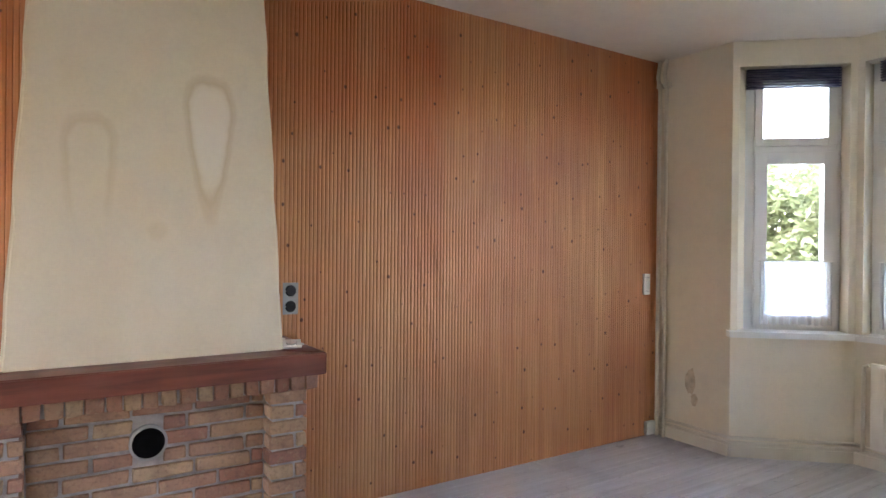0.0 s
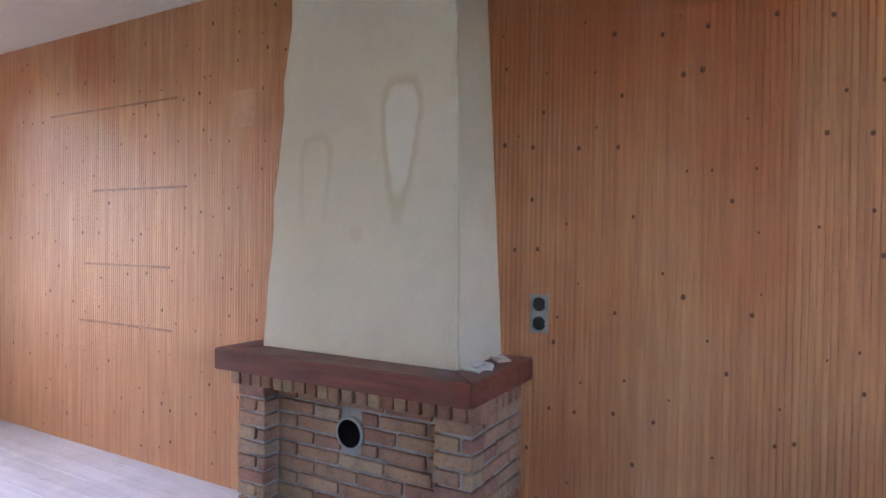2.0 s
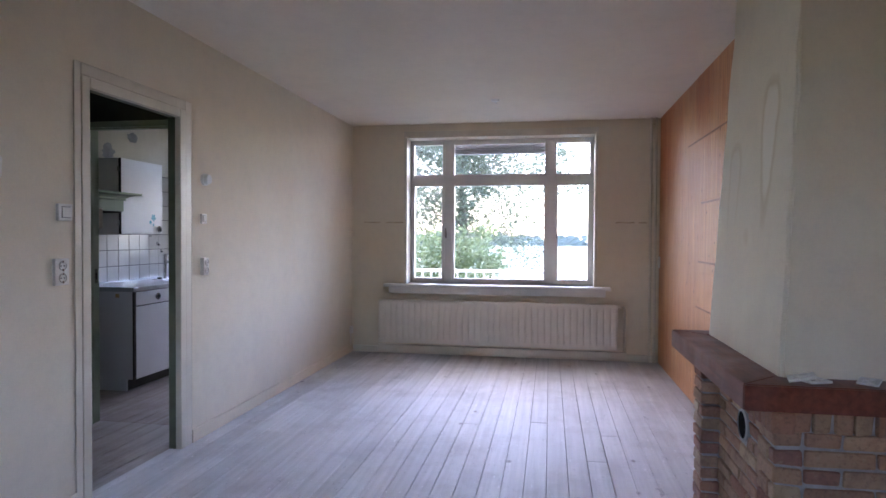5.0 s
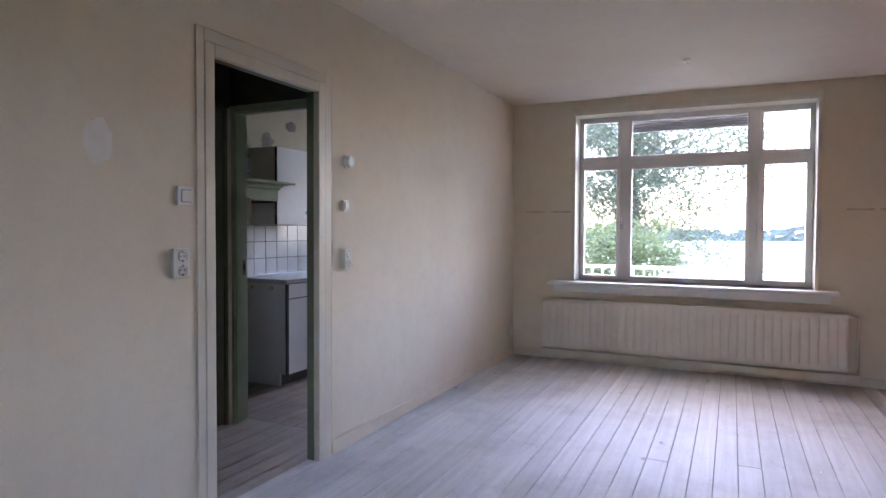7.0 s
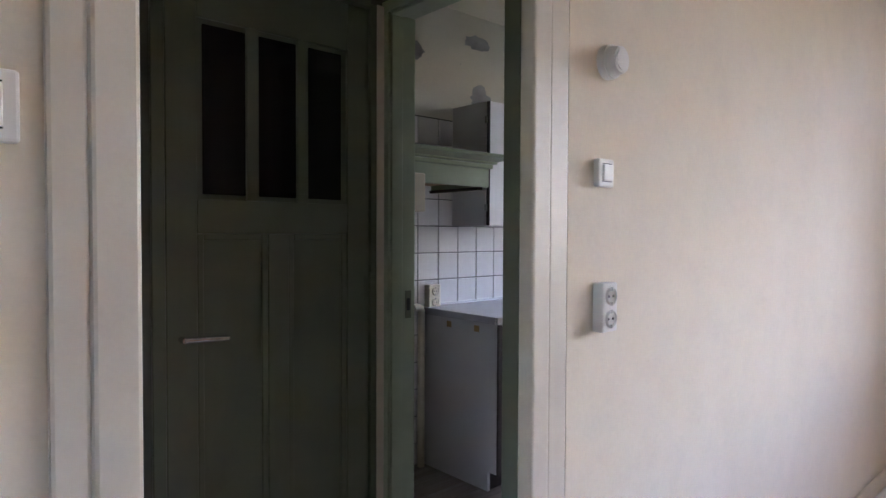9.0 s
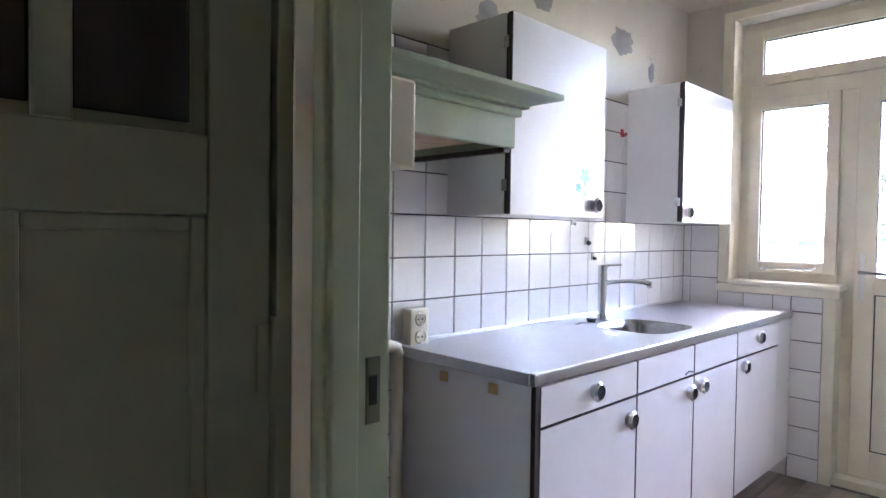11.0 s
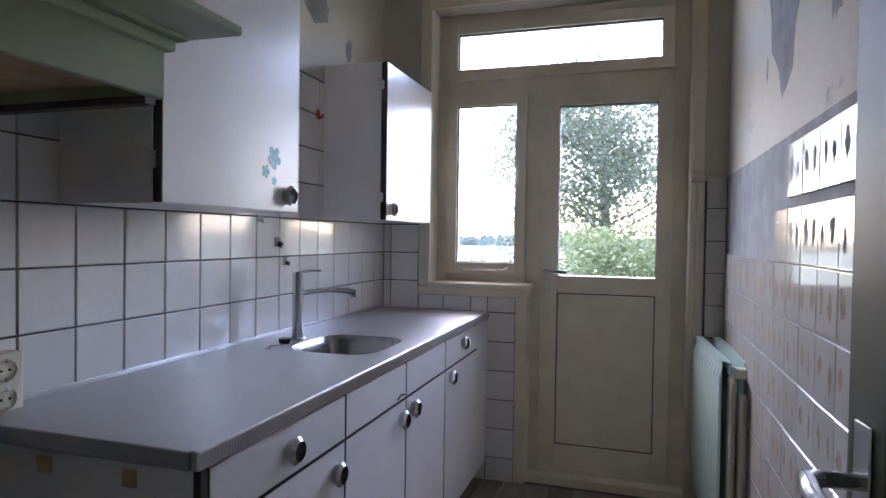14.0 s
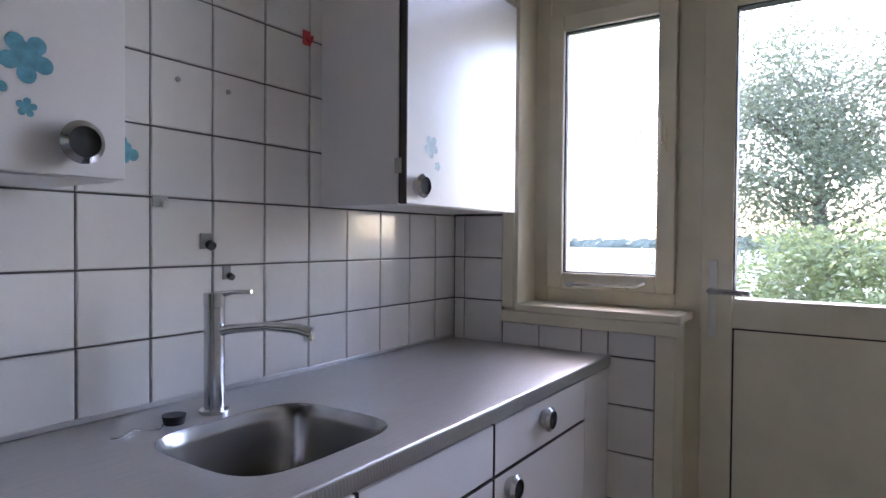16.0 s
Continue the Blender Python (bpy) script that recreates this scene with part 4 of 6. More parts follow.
def hpart(name, lo, hi, mat, parent=hd, bevel=0.003, label=""):
    return bpart(name, lo, hi, mat, parent, bevel, label)


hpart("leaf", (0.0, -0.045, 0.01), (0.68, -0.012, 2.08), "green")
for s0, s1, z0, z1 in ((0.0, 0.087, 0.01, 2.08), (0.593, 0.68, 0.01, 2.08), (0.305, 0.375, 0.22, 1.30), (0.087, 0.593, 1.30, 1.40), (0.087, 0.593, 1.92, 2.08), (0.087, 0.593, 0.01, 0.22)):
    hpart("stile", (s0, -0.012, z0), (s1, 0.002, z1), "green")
for s0, s1 in ((0.087, 0.305), (0.375, 0.593)):
    bm = bmesh.new()
    for lo_, hi_ in (((s0, -0.012, 0.22), (s0 + 0.02, -0.002, 1.30)), ((s1 - 0.02, -0.012, 0.22), (s1, -0.002, 1.30)), ((s0 + 0.02, -0.012, 0.22), (s1 - 0.02, -0.002, 0.24)), ((s0 + 0.02, -0.012, 1.28), (s1 - 0.02, -0.002, 1.30))):
        box(bm, lo_, hi_, 0.004)
    part("panel_moulding", bm, "green", hd, "", False)
for k in range(3):
    s0 = 0.087 + k * 0.1687
    hpart("light", (s0 + 0.02, -0.011, 1.415), (s0 + 0.149, -0.008, 1.905), "dark_glass", label="dark glass light")
    if k:
        hpart("glazing_bar", (s0 - 0.019, -0.012, 1.40), (s0 + 0.019, 0.004, 1.92), "green")
bm = bmesh.new()
cyl(bm, (0.64, 0.002, 1.0), (0.64, 0.04, 1.0), 0.009, 10)
tube(bm, [(0.64, 0.038, 1.0), (0.60, 0.045, 1.0), (0.52, 0.042, 0.997)], 0.009, 10)
part("door_handle", bm, "chrome", hd, "light metal lever handle")
for z in (1.11, 0.25, 1.85):
    bm = bmesh.new()
    cyl(bm, (-0.004, 0.006, z - 0.055), (-0.004, 0.006, z + 0.055), 0.007, 10)
    box(bm, (-0.02, -0.001, z - 0.045), (0.02, 0.004, z + 0.045), 0.001)
    part("hinge", bm, "green", hd, "painted steel hinge")
bm = bmesh.new()
for lo_, hi_ in (((-0.69, HY - 0.05, 0), (-0.654, HY + 0.012, 2.10)), ((0.034, HY - 0.05, 0), (0.07, HY + 0.012, 2.10)), ((-0.654, HY - 0.05, 2.085), (0.034, HY + 0.012, 2.12))):
    box(bm, lo_, hi_, 0.003)
structure("hall_door_frame", bm, "green", "green painted frame of the hall door", "doorframe")
bm = bmesh.new()
box(bm, (-0.706, HY + 0.0125, 0), (-0.676, HY + 0.017, 2.1), 0.001)
structure("hall_cover_strip", bm, "trim", "narrow cream cover strip beside the hall door", "trim")
# kitchen doorway posts
bm = bmesh.new()
for lo_, hi_ in (((HX1 - 0.012, KD[0] - 0.04, 0), (HX0 + 0.012, KD[0], KD[2])), ((HX1 - 0.012, KD[1], 0), (HX0 + 0.012, KD[1] + 0.03, KD[2])), ((HX1 - 0.012, KD[0] - 0.04, KD[2]), (HX0 + 0.012, KD[1] + 0.03, KD[2] + 0.04)),
                 ((HX0 - 0.045, KD[0], 0), (HX0 + 0.004, KD[0] + 0.014, KD[2])), ((HX0 - 0.045, KD[0] + 0.014, KD[2] - 0.014), (HX0 + 0.004, KD[1], KD[2]))):
    box(bm, lo_, hi_, 0.004)
structure("kitchen_door_frame", bm, "hood_green", "green painted kitchen door frame", "doorframe")
sp = thing("strike_plate", "small open latch hole in the green kitchen door frame", "latch plate", (HX1 + 0.02, KD[0] + 0.0005, 1.045))
bpart("plate", (-0.012, 0, -0.05), (0.014, 0.002, 0.05), "green", sp)
bpart("latch_hole", (-0.006, 0.0021, -0.022), (0.009, 0.0026, 0.022), "dark", sp)
# kitchen door, open against the tiled wall
kd = thing("door_2", "green painted kitchen door standing wide open against the tiled wall", "door", (HX1 - 0.015, KD[1] - 0.005, 0), "structure")
kd.rotation_euler[2] = radians(185)
bpart("leaf", (0, -0.018, 0.012), (0.69, 0.018, 2.065), "green", kd, 0.003)
for s0, s1, z0, z1 in ((0, 0.09, 0.012, 2.065), (0.60, 0.69, 0.012, 2.065), (0.09, 0.60, 1.30, 1.40), (0.09, 0.60, 1.95, 2.065), (0.09, 0.60, 0.012, 0.22)):
    bpart("stile", (s0, 0.018, z0), (s1, 0.028, z1), "green", kd, 0.002)
bpart("lock_plate", (0.625, 0.028, 0.90), (0.665, 0.032, 1.08), "chrome", kd, 0.002, "worn metal lock plate")
bm = bmesh.new()
cyl(bm, (0.645, 0.03, 1.015), (0.645, 0.075, 1.015), 0.010, 10)
tube(bm, [(0.645, 0.07, 1.015), (0.635, 0.088, 1.015), (0.60, 0.094, 1.013), (0.53, 0.090, 1.005)], [0.010, 0.011, 0.011, 0.009], 10)
part("door_handle", bm, "chrome", kd, "worn metal lever handle")

# ---------------------------------------------------------------- kitchen outer wall: window, door, fanlight
XK = KXO + 0.05
bm = bmesh.new()
y0, y1, zt = KO
for lo_, hi_ in (((-4.14, y0, KSILL), (XK + 0.03, y0 + 0.067, zt)), ((-4.14, y1 - 0.085, 0), (XK + 0.03, y1, zt)), ((-4.14, y0 + 0.067, zt - 0.05), (XK + 0.03, y1 - 0.085, zt)),
                 ((-4.14, y0 + 0.067, 2.055), (XK + 0.028, y1 - 0.085, 2.136)), ((-4.14, KDO, 0), (XK + 0.028, KDO + 0.082, 2.055)), ((-4.14, y0 + 0.067, KSILL), (XK + 0.028, KDO, KSILL + 0.075)),
                 ((-4.16, KDO + 0.082, 0), (XK + 0.05, y1 - 0.085, 0.06)), ((XK + 0.05, KDO + 0.03, 0), (KX - 0.02, y1 - 0.012, 0.045))):
    box(bm, lo_, hi_, 0.004)
for lo_, hi_ in (((KX - 0.12, y0 - 0.004, KSILL + 0.01), (KX + 0.02, y0 + 0.012, zt)), ((KX - 0.12, y1 - 0.012, 0.0), (KX + 0.02, y1 + 0.004, zt)), ((KX + 0.001, y0 - 0.05, KSILL + 0.01), (KX + 0.02, y0 - 0.004, zt + 0.05)),
                 ((KX + 0.001, y1 + 0.004, 0), (KX + 0.02, y1 + 0.05, zt + 0.05)), ((KX + 0.001, y0 - 0.004, zt), (KX + 0.02, y1 + 0.004, zt + 0.05))):
    box(bm, lo_, hi_, 0.003)
box(bm, (KX + 0.001, KDO - 0.024, 0), (KX + 0.016, KDO + 0.034, KSILL - 0.042), 0.003)
box(bm, (KX - 0.14, KDO - 0.001, 0), (KX + 0.001, KDO + 0.030, KSILL - 0.002), 0.002)
structure("kitchen_window_frame", bm, "kitchen_trim", "yellowed white frame holding window, fanlight and balcony door", "frame")
bm = bmesh.new()
box(bm, (KX - 0.14, y0 + 0.012, KSILL + 0.0), (KX + 0.036, KDO + 0.055, KSILL + 0.026), 0.005)
box(bm, (KX + 0.002, y0 - 0.05, KSILL - 0.042), (KX + 0.030, KDO + 0.052, KSILL - 0.001), 0.004)
structure("kitchen_sill", bm, "kitchen_trim", "cream painted kitchen window sill", "sill")


def glazed(name, label, category, ya, yb_, za, zb, t, kind="structure", x=XK + 0.03, glass_x=-0.03):
    w = thing(name, label, category, (x, ya, za), kind)
    W, Z = yb_ - ya, zb - za
    bm = bmesh.new()
    for lo_, hi_ in (((-0.05, 0, 0), (0.02, t, Z)), ((-0.05, W - t, 0), (0.02, W, Z)), ((-0.05, t, 0), (0.02, W - t, t)), ((-0.05, t, Z - t), (0.02, W - t, Z))):
        box(bm, lo_, hi_, 0.004)
    part("sash_frame", bm, "kitchen_trim", w, "", False)
    bm = bmesh.new()
    for lo_, hi_ in (((-0.012, t, t), (0.006, t + 0.005, Z - t)), ((-0.012, W - t - 0.005, t), (0.006, W - t, Z - t)), ((-0.012, t, t), (0.006, W - t, t + 0.005)), ((-0.012, t, Z - t - 0.005), (0.006, W - t, Z - t))):
        box(bm, lo_, hi_)
    part("glazing_gasket", bm, "black", w, "thin black glazing seal", False)
    g = bpart("pane", (glass_x - 0.004, t - 0.004, t - 0.004), (glass_x, W - t + 0.004, Z - t + 0.004), "glass", w, 0, "clear glass")
    g.visible_shadow = False
    return w


kw = glazed("window_6", "cream painted casement window over the worktop", "window", y0 + 0.067, KDO, KSILL + 0.0755, 2.0515, 0.0575)
bm = bmesh.new()
tube(bm, [(0.03, 0.08, 0.018), (0.045, 0.10, 0.018), (0.045, 0.33, 0.020), (0.05, 0.36, 0.035)], 0.006, 8)
cyl(bm, (0.02, 0.10, 0.018), (0.05, 0.10, 0.018), 0.010, 8)
cyl(bm, (0.02, 0.30, 0.018), (0.05, 0.30, 0.018), 0.008, 8)
part("window_stay", bm, "chrome", kw, "metal window stay")
bm = bmesh.new()
box(bm, (0.02, 0.395, 0.46), (0.028, 0.415, 0.54), 0.002)
tube(bm, [(0.026, 0.405, 0.49), (0.05, 0.405, 0.49), (0.052, 0.405, 0.57)], 0.006, 8)
part("window_catch", bm, "kitchen_trim", kw)
fl = glazed("window_7", "cream painted fanlight over the balcony door", "window", y0 + 0.067, y1 - 0.085, 2.136, zt - 0.05, 0.058)
for y in (0.18, 1.00):
    bm = bmesh.new()
    tube(bm, [(0.02, y, 0.02), (0.045, y, 0.025), (0.05, y + 0.05, 0.05)], 0.005, 8)
    box(bm, (0.02, y - 0.02, 0.0), (0.03, y + 0.02, 0.03), 0.002)
    part("fanlight_stay", bm, "kitchen_trim", fl)
bdoor = thing("door_3", "yellowed white balcony door, glazed above a plain panel", "door", (XK + 0.03, KDO + 0.082, 0.06), "structure")
BW = (y1 - 0.085) - (KDO + 0.082)
gy0, gy1 = 0.091, BW - 0.072
for nm, lo_, hi_ in (("stile", (-0.05, 0, 0), (0.018, gy0, 1.994)), ("stile", (-0.05, gy1, 0), (0.018, BW, 1.994)), ("rail", (-0.05, gy0, 1.911), (0.018, gy1, 1.994)), ("rail", (-0.05, gy0, 0.932), (0.018, gy1, 1.022)), ("rail", (-0.05, gy0, 0), (0.018, gy1, 0.13))):
    bpart(nm, lo_, hi_, "kitchen_trim", bdoor, 0.003)
bpart("door_panel", (-0.035, gy0 + 0.004, 0.134), (0.010, gy1 - 0.004, 0.928), "kitchen_trim", bdoor)
bm = bmesh.new()
for lo_, hi_ in (((-0.03, gy0, 0.13), (0.0125, gy0 + 0.005, 0.932)), ((-0.03, gy1 - 0.005, 0.13), (0.0125, gy1, 0.932)), ((-0.03, gy0, 0.13), (0.0125, gy1, 0.135)), ((-0.03, gy0, 0.927), (0.0125, gy1, 0.932)),
                 ((-0.03, gy0, 1.022), (0.0125, gy0 + 0.004, 1.911)), ((-0.03, gy1 - 0.004, 1.022), (0.0125, gy1, 1.911)), ((-0.03, gy0, 1.907), (0.0125, gy1, 1.911))):
    box(bm, lo_, hi_)
part("seal", bm, "black", bdoor, "thin black seal", False)
g = bpart("pane", (-0.03, gy0 + 0.001, 1.02), (-0.026, gy1 - 0.001, 1.913), "glass", bdoor, 0, "clear glass")
g.visible_shadow = False
bpart("handle_plate", (0.018, 0.022, 0.90), (0.024, 0.048, 1.14), "plastic", bdoor, 0.003)
bm = bmesh.new()
cyl(bm, (0.02, 0.035, 1.045), (0.06, 0.035, 1.045), 0.010, 12)
tube(bm, [(0.058, 0.03, 1.045), (0.062, 0.06, 1.045), (0.060, 0.145, 1.043)], 0.009, 10)
part("door_handle", bm, "chrome", bdoor, "satin metal lever handle")

# tile column and pipe-box at the right of the balcony door
structure("wall_pipe_box", wall_boxes([((KX + 0.001, -0.155, 0), (KX + 0.012, KN - 0.006, 1.56))]), "grout", "narrow dark strip with a column of tiles")
cbl = thing("wall_cable", "cream cable hanging down beside the balcony door", "cable", (KX + 0.02, -0.19, 1.55))
bm = bmesh.new()
tube(bm, [(0, 0, 0), (0.01, 0.0, -0.3), (0.02, -0.012, -0.75), (0.03, -0.03, -1.2), (0.035, -0.03, -1.545)], 0.006, 8)
part("cord", bm, "trim", cbl)
bm = bmesh.new()
box(bm, (-0.02, -0.03, 0), (0.015, 0.03, 0.05), 0.012)
part("plaster_lump", bm, "wall", cbl)
# mint radiator end-on by the door
kr = ribbed_radiator("kitchen_radiator", "mint green double panel radiator with cream valve", 0.62, 0.72, "mint", 12, (-3.82, -0.185, 0.105), 3.5, True)
bpart("end_cap", (0.60, 0.02, 0.66), (0.645, 0.10, 0.70), "rad", kr, 0.006)
bpart("bracket", (0.2, 0.11, 0.1), (0.24, 0.130, 0.5), "mint", kr)
for x_, y_, z_ in ((-3.155, -0.115, 0.75), (-3.12, -0.085, 0.70)):
    bm = bmesh.new()
    tube(bm, [(x_ - 0.02, y_, z_ + 0.015), (x_, y_, z_), (x_, y_, 0.0)], 0.012)
    tagged(new("kitchen_pipe", mesh_of("kitchen_pipe", bm, "trim", True)), "cream painted pipe beside the mint radiator", "pipe", "kitchen radiator pipes")

# ---------------------------------------------------------------- kitchen units
CX0, CX1, CYF, CT = -1.60, KX + 0.004, -1.20, 0.888
divs = [-1.637, -2.195, -2.655, -3.105, -3.655]


def knob(parent, x, y, z):
    bm = bmesh.new()
    m_ = Matrix.Translation((x, y + 0.010, z)) @ Matrix.Rotation(radians(-90), 4, "X")
    bmesh.ops.create_cone(bm, cap_ends=True, segments=24, radius1=0.023, radius2=0.032, depth=0.020, matrix=m_)
    bmesh.ops.create_cone(bm, cap_ends=False, segments=24, radius1=0.032, radius2=0.023, depth=0.008, matrix=Matrix.Translation((x, y + 0.024, z)) @ Matrix.Rotation(radians(-90), 4, "X"))
    k = part("knob", bm, "chrome", parent, "chrome ring knob with a dark centre")
    bm = bmesh.new()
    cyl(bm, (x, y + 0.019, z), (x, y + 0.0225, z), 0.0235, 20)
    part("knob_centre", bm, "dark", k)


for i, (a, b) in enumerate(zip(divs, divs[1:])):
    u = thing("base_cabinet", "grey-white laminate base cabinet with drawer front and dark edging", "cabinet", ((a + b) / 2, -1.5, 0), "", "base cabinets under the worktop")
    w = (a - b) / 2
    yf = CYF - 0.02 + 1.5   # cabinet body front, local
    bm = bmesh.new()
    box(bm, (-w + 0.001, -0.30, 0.10), (w - 0.001, yf - 0.002, 0.735 if i in (1, 2) else 0.852))
    part("body", bm, "black", u, "", False)
    bpart("plinth", (-w + 0.001, -0.28, 0), (w - 0.001, yf - 0.07, 0.10), "edge", u)
    bpart("drawer_front", (-w + 0.005, yf, 0.731), (w - 0.005, yf + 0.018, 0.846), "laminate", u, 0.0015)
    d = bpart("door", (-w + 0.005, yf, 0.10), (w - 0.005, yf + 0.018, 0.722), "laminate", u, 0.0015)
    for za, zb in ((0.731, 0.846), (0.10, 0.722)):
        for xs in (-w + 0.0035, w - 0.0051):
            bpart("edge_band", (xs, yf + 0.0005, za), (xs + 0.0016, yf + 0.0172, zb), "edge", u if za > 0.5 else d, 0, "dark brown edge band")
    bpart("edge_band", (-w + 0.006, yf + 0.0005, 0.7221), (w - 0.006, yf + 0.0172, 0.7237), "edge", d, 0, "dark brown edge band")
    if i == 0:
        knob(u, 0.0, yf + 0.018, 0.79)
        knob(d, -w + 0.06, yf + 0.018, 0.655)
        bpart("side_panel", (w, -0.30, 0.0), (w + 0.018, yf - 0.06, 0.10), "laminate", u)
        bpart("side_panel", (w, -0.30, 0.10), (w + 0.018, yf, 0.852), "laminate", u)
        bpart("front_edge", (w, yf + 0.0005, 0.10), (w + 0.018, yf + 0.016, 0.852), "edge", u, 0, "dark brown edge strip")
        for y_ in (-0.09, 0.12):
            bpart("tape_patch", (w + 0.018, y_, 0.80), (w + 0.0192, y_ + 0.035, 0.832), "tape", u, 0, "brown leftover tape")
    elif i == 1:
        knob(d, -w + 0.05, yf + 0.018, 0.665)
        bm = bmesh.new()
        tube(bm, [(-w + 0.02, yf + 0.019, 0.742), (-w + 0.05, yf + 0.019, 0.748), (-w + 0.085, yf + 0.019, 0.740)], 0.003, 6)
        part("ink_mark", bm, "black", u, "black scribbled mark")
    elif i == 2:
        knob(d, w - 0.06, yf + 0.018, 0.675)
    else:
        knob(u, 0.02, yf + 0.018, 0.80)
        knob(d, w - 0.07, yf + 0.018, 0.685)
bm = bmesh.new()
box(bm, (KX + 0.004, -1.8, 0.0), (-3.656, CYF - 0.09, 0.1))
box(bm, (KX + 0.004, -1.8, 0.1), (-3.656, CYF - 0.004, 0.846))
tagged(new("narrow_cabinet", mesh_of("narrow_cabinet", bm, "laminate")), "narrow grey-white end cabinet against the tiled wall", "cabinet")

# steel worktop with a pressed sink
wt = thing("worktop", "stainless steel worktop with ribbed front edge and pressed sink", "worktop", (-2.7, -1.5, CT))
WO = Vector((-2.7, -1.5, CT))
SX, SY, SA, SB = -2.70, -1.445, 0.19, 0.165   # sink centre and half size
seg = 48


def superellipse(a, b, n=4.0):
    out = []
    for k in range(seg):
        t_ = 2 * math.pi * (k + 0.5) / seg
        c_, s_ = math.cos(t_), math.sin(t_)
        out.append((a * math.copysign(abs(c_) ** (2 / n), c_), b * math.copysign(abs(s_) ** (2 / n), s_)))
    return out


bm = bmesh.new()
inner = [bm.verts.new((SX + x, SY + y, CT)) for x, y in superellipse(SA, SB)]
outer = []
rx0, rx1, ry0, ry1 = CX1, CX0, KS + 0.012, CYF
for x, y in superellipse(SA, SB):
    # cast each rim point outwards onto the slab's border
    k = min(((rx1 if x > 0 else rx0) - SX) / x if abs(x) > 1e-6 else 1e9, ((ry1 if y > 0 else ry0) - SY) / y if abs(y) > 1e-6 else 1e9)
    outer.append(bm.verts.new((SX + x * k, SY + y * k, CT)))
for k in range(seg):
    bm.faces.new((inner[k], inner[(k + 1) % seg], outer[(k + 1) % seg], outer[k]))
corners = {}
for k in range(seg):
    p, q = outer[k].co, outer[(k + 1) % seg].co
    if abs(p.x - q.x) > 1e-5 and abs(p.y - q.y) > 1e-5:
        cx = rx1 if max(p.x, q.x) > rx1 - 1e-4 else rx0
        cy = ry1 if max(p.y, q.y) > ry1 - 1e-4 else ry0
        c = bm.verts.new((cx, cy, CT))
        bm.faces.new((outer[k], outer[(k + 1) % seg], c))
local(bm, WO)
part("top_sheet", bm, "steel", wt, "", False)
bm = bmesh.new()
prev = None
for d, f in ((0.0, 1.0), (-0.006, 0.975), (-0.03, 0.94), (-0.11, 0.88), (-0.135, 0.82), (-0.145, 0.70), (-0.148, 0.12)):
    ring = [bm.verts.new((SX + x, SY + y, CT + d)) for x, y in superellipse(SA * f, SB * f, 4.0 if f > 0.5 else 2.0)]
    if prev:
        for k in range(seg):
            bm.faces.new((prev[k], prev[(k + 1) % seg], ring[(k + 1) % seg], ring[k]))
    prev = ring
bm.faces.new(prev)
local(bm, WO)
part("sink_bowl", bm, "bowl", wt, "pressed steel sink bowl")
bm = bmesh.new()
cyl(bm, Vector((SX, SY, CT - 0.147)) - WO, Vector((SX, SY, CT - 0.143)) - WO, 0.036, 24)
part("drain", bm, "chrome", wt)
bm = bmesh.new()
box(bm, (rx0, CYF - 0.012, CT - 0.034), (rx1, CYF + 0.006, CT + 0.003), 0.004)
box(bm, (rx1 - 0.012, ry0, CT - 0.034), (rx1 + 0.004, CYF - 0.012, CT + 0.003), 0.003)
box(bm, (rx0, ry0, CT), (rx1, ry0 + 0.006, CT + 0.012), 0.002)
local(bm, WO)
part("edge", bm, "steel", wt, "dull folded steel edge", False)
bm = bmesh.new()
k = 0
x = rx0 + 0.01
while x < rx1 - 0.004:
    v = [bm.verts.new((x + dx, CYF + 0.0062 + dy, z)) for dx, dy, z in ((0, 0, CT - 0.030), (0.003, 0.0015, CT - 0.030), (0.006, 0, CT - 0.030), (0.004, 0, CT - 0.004), (0.007, 0.0015, CT - 0.004), (0.010, 0, CT - 0.004))]
    bm.faces.new((v[0], v[1], v[4], v[3]))
    bm.faces.new((v[1], v[2], v[5], v[4]))
    x += 0.008
local(bm, WO)
tagged(part("ribbing", bm, "steel", wt, "fine slanted ribs along the edge", False), kind="stuff")

# tap
tp = thing("kitchen_tap", "tall chrome single-lever mixer tap behind the sink", "tap", (-2.715, -1.66, CT))
tp.scale = (1, 1, 0.87)
bm = bmesh.new()
cyl(bm, (0, 0, 0), (0, 0, 0.008), 0.030, 24)
cyl(bm, (0, 0, 0.008), (0, 0, 0.255), 0.021, 24)
part("body", bm, "chrome", tp)
bm = bmesh.new()
cyl(bm, (0, 0, 0.257), (0, 0, 0.290), 0.022, 24)
tube(bm, [(0, 0, 0.283), (-0.02, 0.03, 0.292), (-0.035, 0.075, 0.295)], [0.010, 0.006, 0.005], 10)
part("lever", bm, "chrome", tp)
bm = bmesh.new()
tube(bm, [(0, 0, 0.195), (-0.02, 0.035, 0.204), (-0.055, 0.10, 0.212), (-0.085, 0.16, 0.208), (-0.10, 0.185, 0.198)], [0.014, 0.012, 0.011, 0.013, 0.014], 12)
cyl(bm, (-0.096, 0.178, 0.20), (-0.097, 0.180, 0.180), 0.011, 14)
part("spout", bm, "chrome", tp)
